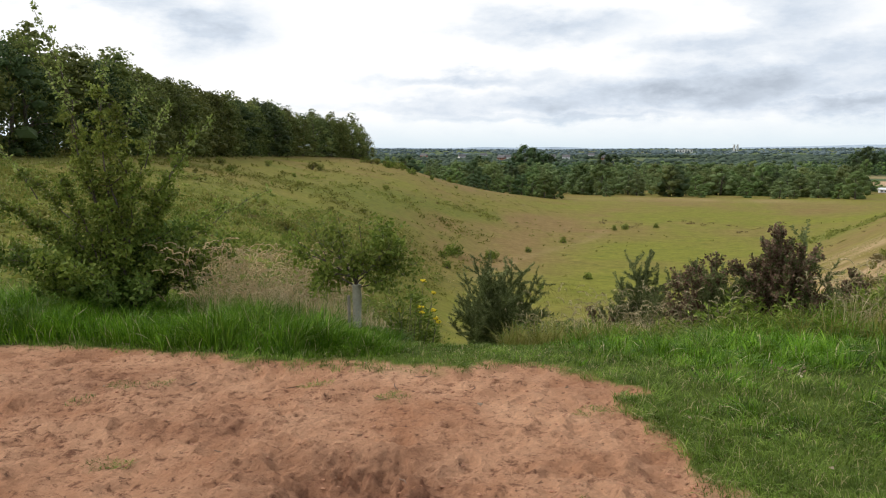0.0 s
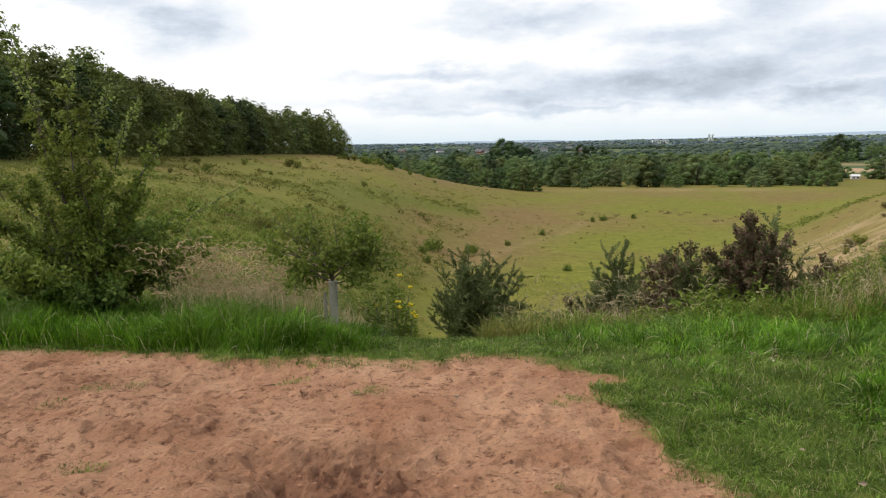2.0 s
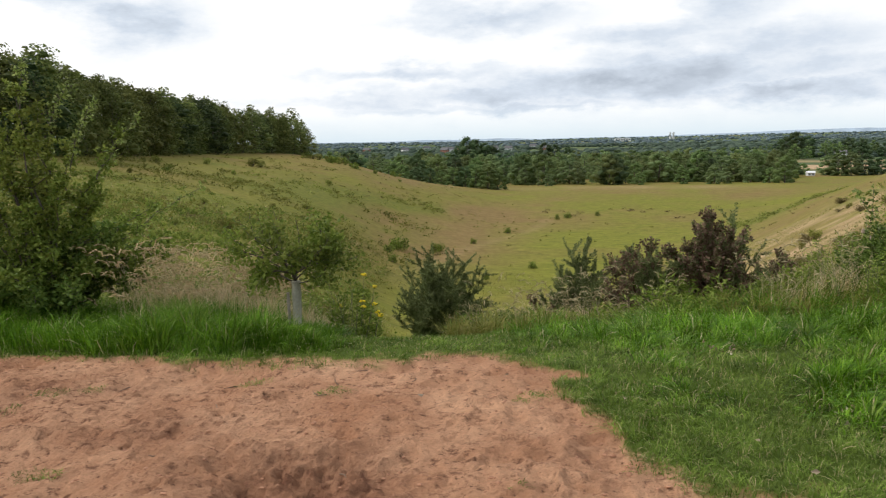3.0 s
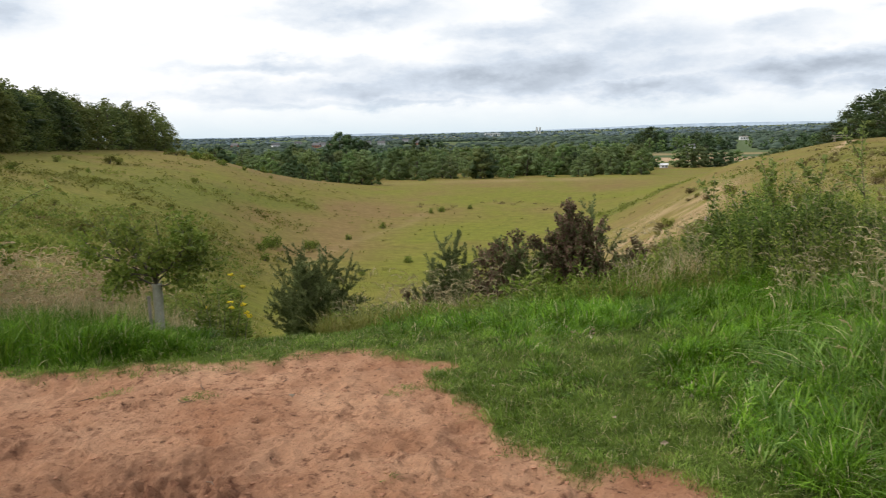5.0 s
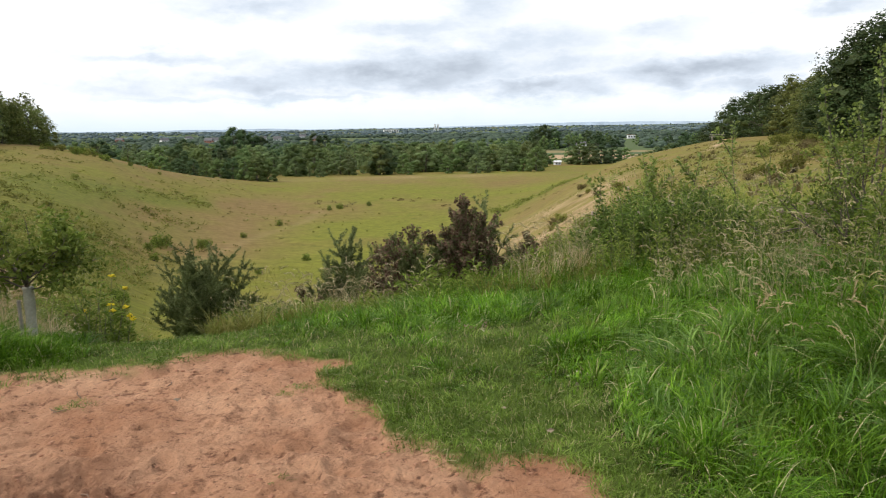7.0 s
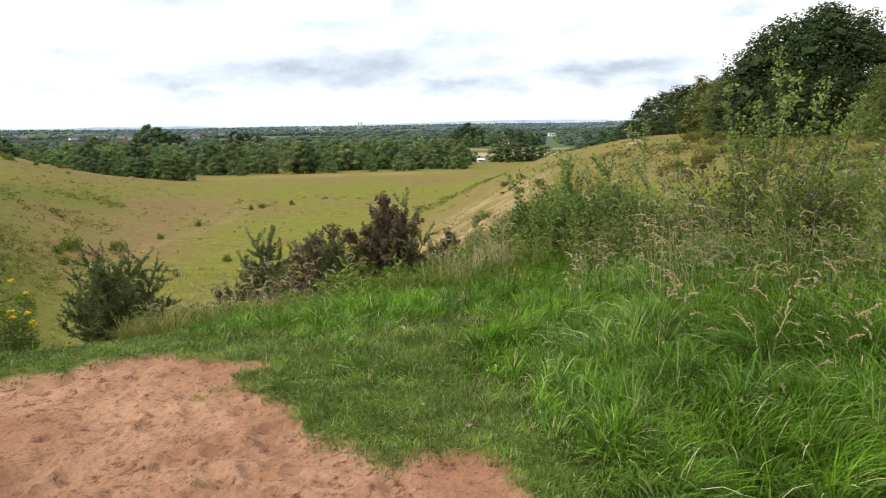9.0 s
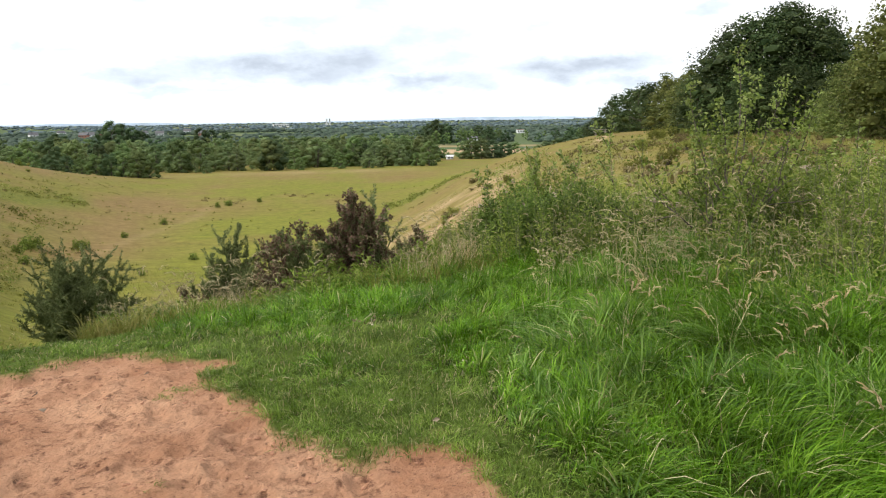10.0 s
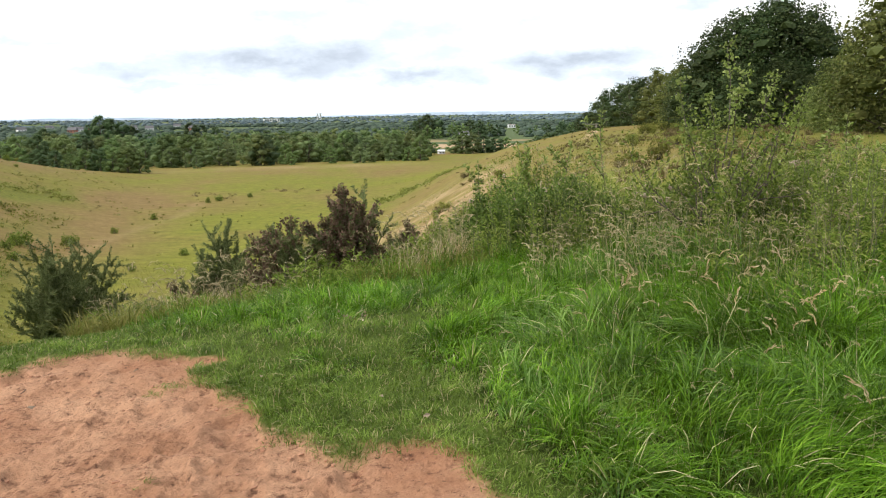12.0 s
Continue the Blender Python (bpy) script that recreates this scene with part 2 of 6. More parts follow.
M_GROUND = ground_material()
M_TURF = leaf_material("turf_grass", (0.072, 0.120, 0.016), (0.145, 0.222, 0.032), (0.226, 0.294, 0.062), 0.5, 0.20, 2.0, (0.08, (0.40, 0.34, 0.18)), clump=5.0)
M_LUSH = leaf_material("lush_grass", (0.040, 0.104, 0.005), (0.102, 0.220, 0.010), (0.212, 0.350, 0.036), 0.42, 0.17, 1.3, (0.03, (0.50, 0.44, 0.25)), clump=4.5)
M_STRAW = leaf_material("straw_grass", (0.42, 0.30, 0.165), (0.58, 0.45, 0.27), (0.70, 0.58, 0.39), 0.6, 0.5, 1.5)
M_MEADOW = leaf_material("meadow_grass", (0.15, 0.165, 0.030), (0.21, 0.215, 0.045), (0.30, 0.25, 0.085), 0.6, 0.3, 0.05)
M_SEED = leaf_material("seed_head", (0.34, 0.28, 0.14), (0.46, 0.39, 0.22), (0.60, 0.52, 0.34), 0.7, 0.35)
M_WOODLEAF = leaf_material("woodland_leaves", (0.080, 0.106, 0.028), (0.142, 0.170, 0.046), (0.225, 0.245, 0.076), 0.55, 0.33, 0.12, varied=0.5)
M_OAKLEAF = leaf_material("dark_oak_leaves", (0.030, 0.050, 0.018), (0.054, 0.082, 0.028), (0.094, 0.122, 0.044), 0.5, 0.25, 0.2, varied=0.4)
M_LIGHTLEAF = leaf_material("light_willow_leaves", (0.105, 0.145, 0.042), (0.170, 0.215, 0.062), (0.25, 0.285, 0.10), 0.5, 0.33, 0.1, varied=0.45)
M_HAWLEAF = leaf_material("hawthorn_leaves", (0.085, 0.130, 0.020), (0.155, 0.210, 0.036), (0.26, 0.310, 0.070), 0.45, 0.36, 1.2)
M_SPRIG = leaf_material("young_leaves", (0.15, 0.205, 0.044), (0.235, 0.30, 0.076), (0.35, 0.40, 0.145), 0.45, 0.4, 2.0)
M_HERB = leaf_material("herb_leaves", (0.112, 0.168, 0.026), (0.20, 0.275, 0.046), (0.34, 0.385, 0.098), 0.5, 0.36, 1.5)
M_GORSE = leaf_material("gorse_spines", (0.098, 0.124, 0.044), (0.160, 0.190, 0.070), (0.25, 0.275, 0.115), 0.55, 0.25, 3.0)
M_GORSEDRY = leaf_material("gorse_pods", (0.115, 0.070, 0.046), (0.190, 0.122, 0.082), (0.29, 0.205, 0.142), 0.75, 0.15, 3.0)
M_BROAD = leaf_material("broad_grass", (0.052, 0.114, 0.014), (0.112, 0.210, 0.032), (0.225, 0.335, 0.086), 0.4, 0.2, 2.0, (0.03, (0.50, 0.44, 0.25)), clump=3.0)
M_ELDER = leaf_material("dark_shrub_leaves", (0.060, 0.102, 0.020), (0.115, 0.178, 0.034), (0.205, 0.275, 0.064), 0.42, 0.3, 2.0)
M_YELLOW = leaf_material("ragwort_petals", (0.70, 0.50, 0.02), (0.80, 0.60, 0.03), (0.85, 0.68, 0.05), 0.6, 0.3)
M_PURPLE = leaf_material("thistle_petals", (0.26, 0.18, 0.13), (0.36, 0.26, 0.19), (0.46, 0.37, 0.29), 0.7, 0.2)
M_BARK = solid_material("bark", (0.060, 0.048, 0.034), (0.135, 0.112, 0.085), 6.0, 0.9)
M_STALK = solid_material("green_stalk", (0.10, 0.13, 0.045), (0.20, 0.19, 0.09), 8.0, 0.7, relief=0)
M_TUBE = solid_material("weathered_tree_guard", (0.33, 0.315, 0.24), (0.44, 0.42, 0.33), 5.0, 0.7)
M_CLOD = solid_material("sand_clods", (0.30, 0.135, 0.076), (0.50, 0.262, 0.155), 9.0, 0.95)
M_STICK = solid_material("dead_twig", (0.15, 0.080, 0.048), (0.25, 0.155, 0.10), 14.0, 0.85)
M_DEADLEAF = leaf_material("dead_leaf", (0.16, 0.10, 0.06), (0.30, 0.22, 0.15), (0.55, 0.48, 0.38), 0.7, 0.1)
M_WHITE = solid_material("white_cladding", (0.74, 0.75, 0.76), (0.82, 0.82, 0.82), 0.4, 0.5, relief=0)
M_BRICK = solid_material("red_brick", (0.30, 0.13, 0.09), (0.38, 0.18, 0.12), 0.6, 0.9, relief=0)
M_ROOF = solid_material("slate_roof", (0.09, 0.09, 0.10), (0.15, 0.14, 0.14), 0.5, 0.7, relief=0)
M_WINDOW = solid_material("dark_pane", (0.03, 0.035, 0.04), (0.05, 0.055, 0.06), 0.5, 0.15, relief=0)
M_TIMBER = solid_material("weathered_timber", (0.24, 0.21, 0.17), (0.38, 0.34, 0.29), 3.0, 0.85)
# distance haze is mixed into these leaf colours, stronger in the second
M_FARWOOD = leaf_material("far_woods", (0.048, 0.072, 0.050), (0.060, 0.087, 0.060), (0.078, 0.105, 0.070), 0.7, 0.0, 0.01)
M_HAZEWOOD = leaf_material("haze_far_woods", (0.085, 0.118, 0.125), (0.11, 0.148, 0.155), (0.145, 0.185, 0.19), 0.8, 0.0, 0.004)
# pale blue base colour paints the haze over the hills
M_HILLS = solid_material("haze_blue_hills", (0.32, 0.40, 0.49), (0.38, 0.46, 0.55), 0.002, 1.0, relief=0)
M_BELT = leaf_material("belt_leaves", (0.110, 0.161, 0.055), (0.159, 0.222, 0.077), (0.218, 0.284, 0.108), 0.6, 0.55, 0.03, varied=0.4)
M_BELTGREY = leaf_material("grey_belt_leaves", (0.140, 0.192, 0.079), (0.195, 0.254, 0.106), (0.258, 0.319, 0.143), 0.6, 0.55, 0.03, varied=0.4)
M_BELTDARK = leaf_material("dark_belt_leaves", (0.060, 0.097, 0.044), (0.090, 0.136, 0.059), (0.131, 0.179, 0.082), 0.6, 0.55, 0.03, varied=0.4)
M_BELTBROWN = leaf_material("brown_belt_leaves", (0.130, 0.163, 0.060), (0.183, 0.220, 0.082), (0.241, 0.284, 0.119), 0.6, 0.55, 0.03, varied=0.4)
M_YOUNG = leaf_material("young_tree_leaves", (0.105, 0.145, 0.026), (0.185, 0.230, 0.044), (0.29, 0.325, 0.080), 0.45, 0.4, 2.0)
M_SCRUB = leaf_material("scrub_leaves", (0.138, 0.156, 0.032), (0.212, 0.224, 0.050), (0.31, 0.305, 0.088), 0.55, 0.32, 0.3, varied=0.4)
M_BRACKEN = leaf_material("brown_scrub", (0.12, 0.095, 0.040), (0.18, 0.145, 0.062), (0.26, 0.21, 0.10), 0.6, 0.25, 0.3)

# ---- mesh helpers ----


class Soup:
    """Triangles gathered as arrays."""

    def __init__(self):
        self.v, self.f, self.n, self.tint = [], [], 0, []

    def add(self, v, f):
        v, f = np.asarray(v, float).reshape(-1, 3), np.asarray(f, int).reshape(-1, 3)
        self.v.append(v)
        self.f.append(f + self.n)
        self.n += len(v)
        return self

    def mesh(self, name, mat, smooth=False):
        me = bpy.data.meshes.new(name)
        if self.v:
            v, f = np.concatenate(self.v), np.concatenate(self.f)
            me.vertices.add(len(v))
            me.vertices.foreach_set("co", v.astype(np.float32).ravel())
            me.loops.add(len(f) * 3)
            me.loops.foreach_set("vertex_index", f.astype(np.int32).ravel())
            me.polygons.add(len(f))
            me.polygons.foreach_set("loop_start", np.arange(0, len(f) * 3, 3, dtype=np.int32))
            me.polygons.foreach_set("use_smooth", np.full(len(f), smooth))
            me.update(calc_edges=True)
            if self.tint:
                me.attributes.new("tint", "FLOAT", "POINT").data.foreach_set("value", np.concatenate(self.tint))
        me.materials.append(mat)
        return me


def part(name, soup, mat, parent=None, label="", smooth=False):
    ob = new(name, soup.mesh(name, mat, smooth))
    if parent:
        ob.parent = parent
    if label:
        tagged(ob, label=label)
    return ob


def thing(name, at, label, category, group="", turn=0.0, size=1.0):
    ob = new(name)
    ob.empty_display_size = 0.2
    ob.matrix_basis = Matrix.Translation(at) @ Matrix.Rotation(turn, 4, "Z") @ Matrix.Scale(size, 4)
    return tagged(ob, label, category, group)


def unit(v):
    return v / np.maximum(np.linalg.norm(v, axis=-1, keepdims=True), 1e-9)


def tube(soup, pts, radii, sides=6):
    pts, radii = np.asarray(pts, float), np.asarray(radii, float)
    tang = unit(np.gradient(pts, axis=0))
    ref = np.where(np.abs(tang[:, 2:]) > 0.9, [[1.0, 0, 0]], [[0, 0, 1.0]])
    a = unit(np.cross(tang, ref))
    b = np.cross(tang, a)
    ang = np.arange(sides) * 2 * np.pi / sides
    ring = pts[:, None] + radii[:, None, None] * (a[:, None] * np.cos(ang)[:, None] + b[:, None] * np.sin(ang)[:, None])
    n = len(pts)
    i, j = np.meshgrid(np.arange(n - 1), np.arange(sides), indexing="ij")
    k = (j + 1) % sides
    q = np.stack([i * sides + j, i * sides + k, (i + 1) * sides + k, (i + 1) * sides + j], -1).reshape(-1, 4)
    soup.add(ring, np.concatenate([q[:, :3], q[:, [0, 2, 3]]]))
    cap = np.arange(1, sides - 1)
    top = (n - 1) * sides
    return soup.add(np.empty((0, 3)), np.empty((0, 3))) if n < 2 else soup.add(ring[-1], np.stack([0 * cap, cap, cap + 1], -1))


def leaves(soup, at, way, size, width=0.5, rng=None, droop=0.25, face=None):
    """Folded leaves: at (n,3) bases, way (n,3) directions, size (n) lengths."""
    n = len(at)
    way = unit(way)
    side = unit(np.cross(way, rng.normal(size=(n, 3)) if face is None else face + rng.normal(size=(n, 3)) * 0.7))
    nrm = np.cross(side, way)
    s = np.asarray(size).reshape(-1, 1)
    mid = at + way * s * 0.5
    v = np.stack([at, mid + side * s * width * 0.5 + nrm * s * 0.10, at + way * s - nrm * s * droop * 0.5, mid - side * s * width * 0.5 + nrm * s * 0.10], 1)
    o = np.arange(n)[:, None] * 4
    soup.add(v, np.concatenate([o + [0, 1, 2], o + [0, 2, 3]]))


def blades(soup, at, h, w, lean, rng, curl=0.45):
    """Grass blades: two-step tapered strips that bend over; lean (n,2) sideways reach as a share of the height."""
    n = len(at)
    h, w = np.asarray(h).reshape(-1, 1), np.asarray(w).reshape(-1, 1)
    ang = rng.uniform(0, 2 * np.pi, n)
    side = np.stack([np.cos(ang), np.sin(ang), 0 * ang], -1) * w * 0.5
    ln = np.concatenate([lean, np.zeros((n, 1))], 1) * h
    upz = np.array([[0, 0, 1.0]])
    m = at + upz * h * 0.58 + ln * 0.32
    t = at + upz * h * (1 - curl * np.linalg.norm(lean, axis=1, keepdims=True) * 0.5) + ln
    v = np.stack([at - side, at + side, m - side * 0.75, m + side * 0.75, t], 1)
    o = np.arange(n)[:, None] * 5
    soup.add(v, np.concatenate([o + [0, 1, 3], o + [0, 3, 2], o + [2, 3, 4]]))


def fbm(x, y, scale, seed=0.0, octaves=3):
    """Smooth value noise over the plan, -1 to 1, vectorised."""
    out, amp, tot = np.zeros_like(np.asarray(x, float)), 1.0, 0.0
    for o in range(octaves):
        px, py = np.asarray(x) / scale * 2 ** o + seed * 17.3 + o * 5.1, np.asarray(y) / scale * 2 ** o - seed * 9.7 + o * 3.3
        ix, iy = np.floor(px), np.floor(py)
        fx, fy = px - ix, py - iy
        fx, fy = fx * fx * (3 - 2 * fx), fy * fy * (3 - 2 * fy)

        def h(a, b):
            s = np.sin(a * 127.1 + b * 311.7 + seed * 74.7) * 43758.5453
            return (s - np.floor(s)) * 2 - 1
        val = (h(ix, iy) * (1 - fx) + h(ix + 1, iy) * fx) * (1 - fy) + (h(ix, iy + 1) * (1 - fx) + h(ix + 1, iy + 1) * fx) * fy
        out, tot, amp = out + val * amp, tot + amp, amp * 0.5
    return out / tot


def step(a, b, x):
    u = np.clip((np.asarray(x, float) - a) / (b - a), 0, 1)
    return u * u * (3 - 2 * u)


# ---- the lie of the land: heights along bearings from the lookout ----
# bearing in degrees clockwise from +y: (distance, height) pairs
LAND = {
    -180: "0 0  60 0.5  300 1  4300 20",
    -60: "6 0  25 0.6  60 1.8  300 3  4300 20",
    -32: "6.5 0  12 -0.4  25 -0.3  45 0.6  66 1.4  120 2  300 2  4300 20",
    -24: "6.2 0  12 -0.8  25 -1.0  45 -0.5  80 1.5  130 2  300 2  4300 20",
    -15: "6 0  12 -1.0  25 -1.7  45 -2.0  80 -0.7  135 1.2  200 2  300 -4  700 -17  4300 16",
    -7: "6 0  10 -0.8  20 -2.8  35 -3.8  60 -3.9  100 -2.3  185 0.4  230 0  300 -6  700 -18  4300 16",
    -3: "6 0  10 -1.1  20 -3.9  38 -5.8  60 -6.3  100 -4.6  165 -1.3  230 -5  300 -12  700 -18  4300 16",
    0: "6 0  10 -1.3  20 -4.4  40 -7.2  58 -8  85 -7.5  115 -6.2  160 -4.0  210 -8  300 -13  700 -18  4300 16",
    4: "6 0  10 -1.3  20 -4.8  40 -8  60 -9  95 -9.2  130 -8.7  170 -7.1  220 -11  300 -14  700 -18  4300 16",
    9: "6 0  10 -1.2  20 -5  40 -8  60 -9.3  100 -10.4  150 -10.9  200 -11.1  240 -12.6  300 -14  700 -18  4300 16",
    20: "6 0  9 -0.7  20 -4.8  40 -8  60 -9.3  100 -10.5  150 -11.1  220 -11.4  300 -14  700 -18  4300 16",
    26: "6 0  9 -0.4  20 -3.6  40 -6.0  60 -7.4  80 -8.6  105 -10.3  150 -11.1  220 -11.3  300 -14  700 -18  4300 18",
    29: "6 0  9 -0.3  20 -3.1  40 -4.8  60 -5.8  80 -7.2  100 -8.7  114 -9.8  150 -10.8  220 -11.0  300 -14  700 -18  4300 18",
    32: "6 0.05  9 -0.1  20 -2.2  40 -3.4  60 -4.0  80 -4.7  95 -5.5  112 -6.7  150 -9.3  220 -10.8  300 -14  700 -18  4300 20",
    36: "6 0.1  9 0.05  20 -1.0  40 -1.8  60 -2.0  100 -2.2  135 -5  200 -10.6  300 -14  700 -18  4300 20",
    43: "5 0.05  8 0.2  15 0.1  30 -0.5  60 -0.3  108 0  140 -1  200 -6  300 -13  700 -18  4300 20",
    50: "5 0.08  8 0.3  15 0.3  30 0.1  60 0.2  105 0.6  200 0  300 -10  700 -16  4300 20",
    64: "4 0.05  8 0.4  15 0.55  30 0.6  60 0.8  105 1.2  300 2  4300 20",
    100: "4 0  8 0.3  30 0.6  60 1.0  300 2  4300 20",
    180: "0 0  60 0.5  300 1  4300 20",
}
LOGD = np.linspace(math.log(0.5), math.log(4600), 420)
BEARINGS = np.array(sorted(LAND), float)


def profile(text):
    k = np.array([float(s) for s in text.split()]).reshape(-1, 2)
    z = np.interp(np.exp(LOGD), np.concatenate([[0.4], k[:, 0]]), np.concatenate([[0.0], k[:, 1]]))
    g = np.exp(-0.5 * (np.arange(-12, 13) / 4.5) ** 2)
    return np.convolve(np.pad(z, 12, "edge"), g / g.sum(), "valid")


TABLE = np.array([profile(LAND[int(b)]) for b in BEARINGS])
FINE_B = np.arange(-180, 180.01, 0.5)
_rows = np.array([np.interp(FINE_B, BEARINGS, TABLE[:, i]) for i in range(len(LOGD))]).T
_g = np.exp(-0.5 * (np.arange(-8, 9) / 2.6) ** 2)
_rows = np.apply_along_axis(lambda r: np.convolve(np.pad(r, 8, "edge"), _g / _g.sum(), "valid"), 0, _rows)


def polar(x, y):
    return np.degrees(np.arctan2(x, y)), np.hypot(x, y)


def land(x, y):
    """Height of the land, without the small relief."""
    b, d = polar(np.asarray(x, float), np.asarray(y, float))
    u = np.clip((np.log(np.maximum(d, 0.5)) - LOGD[0]) / (LOGD[1] - LOGD[0]), 0, len(LOGD) - 1.001)
    w = np.clip((b + 180) / 0.5, 0, len(FINE_B) - 1.001)
    iu, iw = u.astype(int), w.astype(int)
    fu, fw = u - iu, w - iw
    z = (_rows[iw, iu] * (1 - fu) + _rows[iw, iu + 1] * fu) * (1 - fw) + (_rows[iw + 1, iu] * (1 - fu) + _rows[iw + 1, iu + 1] * fu) * fw
    z = z + fbm(x, y, 16, 1, 1) * 0.14 * step(12, 40, d) * step(160, 80, d) + fbm(x, y, 3.0, 2, 2) * 0.05 * step(7, 14, d) * step(34, 18, d)
    return z + fbm(x, y, 700, 5, 4) * 8 * step(1500, 3500, d)


# the trodden sand reaches this far along each bearing
SAND_B = [-180, -60, -32, -27.7, -25, -21.3, -17.2, -14.6, -12.5, -9, -4, 0, 3, 6.7, 9.9, 12, 13.2, 14, 15.7, 16.2, 18, 19.2, 19.8, 20.2, 21.5, 23, 26.6, 29, 34, 36.6, 39, 45, 60, 110, 180]
SAND_D = [6, 8.6, 7.02, 6.79, 6.56, 6.13, 5.77, 5.57, 5.37, 5.33, 5.19, 5.18, 5.24, 5.26, 5.16, 5.06, 4.90, 4.50, 4.38, 4.18, 3.98, 3.84, 3.60, 3.46, 3.38, 3.36, 3.22, 3.27, 3.28, 3.08, 2.85, 2.6, 2.3, 3.4, 6]


def beyond_sand(x, y):
    """Metres beyond the ragged edge of the sand (negative: on it)."""
    b, d = polar(x, y)
    e = d - np.interp(b, SAND_B, SAND_D)
    e = e - 0.75 * np.exp(-((b - 15.4) / 2.2) ** 4 - ((d - 4.90) / 0.13) ** 2)
    soft = 1 + 0.8 * step(14, 8, b)
    return e + fbm(x, y, 0.6, 3) * 0.09 * soft + fbm(x, y, 0.14, 4, 2) * 0.08 * soft


_prng = np.random.default_rng(77)
PRINTS = np.stack([_prng.uniform(-3.6, 1.7, 520), _prng.uniform(2.3, 6.2, 520), _prng.uniform(0, np.pi, 520), _prng.uniform(0.035, 0.085, 520), _prng.uniform(0.005, 0.021, 520)], -1)


def footprints(x, y):
    """Scuffs and prints: oval dents, each with a pushed-up rim."""
    out = np.zeros_like(np.asarray(x, float))
    near = (np.abs(x) < 4) & (y > 2) & (y < 6.5)
    if not np.any(near):
        return out
    px, py = np.asarray(x)[near], np.asarray(y)[near]
    acc = np.zeros_like(px)
    for cx, cy, a, size, deep in PRINTS:
        k = np.nonzero((np.abs(px - cx) < size * 4.2) & (np.abs(py - cy) < size * 4.2))[0]
        qx, qy = px[k] - cx, py[k] - cy
        u, v = qx * math.cos(a) + qy * math.sin(a), qy * math.cos(a) - qx * math.sin(a)
        q = (u / (size * 1.8)) ** 2 + (v / size) ** 2
        acc[k] += deep * (-np.exp(-q * q) + 0.6 * np.exp(-((np.sqrt(q) - 1.35) / 0.3) ** 2))
    out[near] = acc
    return out


def relief(x, y):
    """Small relief: trodden, scuffed sand and a slight turf step at its edge."""
    b, d = polar(x, y)
    e = beyond_sand(x, y)
    on = step(0.12, -0.15, e) * step(14, 9, d)
    r = fbm(x, y, 0.7, 6, 3) * 0.045 + fbm(x, y, 0.16, 7, 3) * 0.020
    # churned ground: crumbs and clods in drifts, smoother drifts between
    churn = np.clip(0.35 + 0.9 * fbm(x, y * 1.6, 0.8, 51, 2), 0.08, 1) + 1.6 * moisture(x, y)
    clod = 0.5 - np.abs(fbm(x, y * 1.4, 0.085, 52, 3))
    r = r + churn * (clod * 0.027 + fbm(x, y, 0.045, 53, 2) * 0.010)
    heel = np.minimum(fbm(x, y, 0.24, 8, 2), -0.25) + 0.25
    r = r + heel * 0.05
    r = r + footprints(x, y)
    hollow = np.exp(-(((x + 0.46) / 0.42) ** 4 + ((y - 3.42) / 0.28) ** 4))
    r = r - hollow * (0.10 + 0.09 * fbm(x, y, 0.19, 9, 3) - 0.10 * np.abs(fbm(x, y, 0.085, 65, 3))) + np.exp(-(((x + 0.46) / 0.44) ** 2 + ((y - 3.80) / 0.09) ** 2)) * 0.05
    return on * (r - 0.045)


def height(x, y):
    return land(x, y) + relief(x, y)


def on_land(bearing, dist):
    x, y = dist * math.sin(radians(bearing)), dist * math.cos(radians(bearing))
    return Vector((x, y, float(height(np.array(x), np.array(y)))))


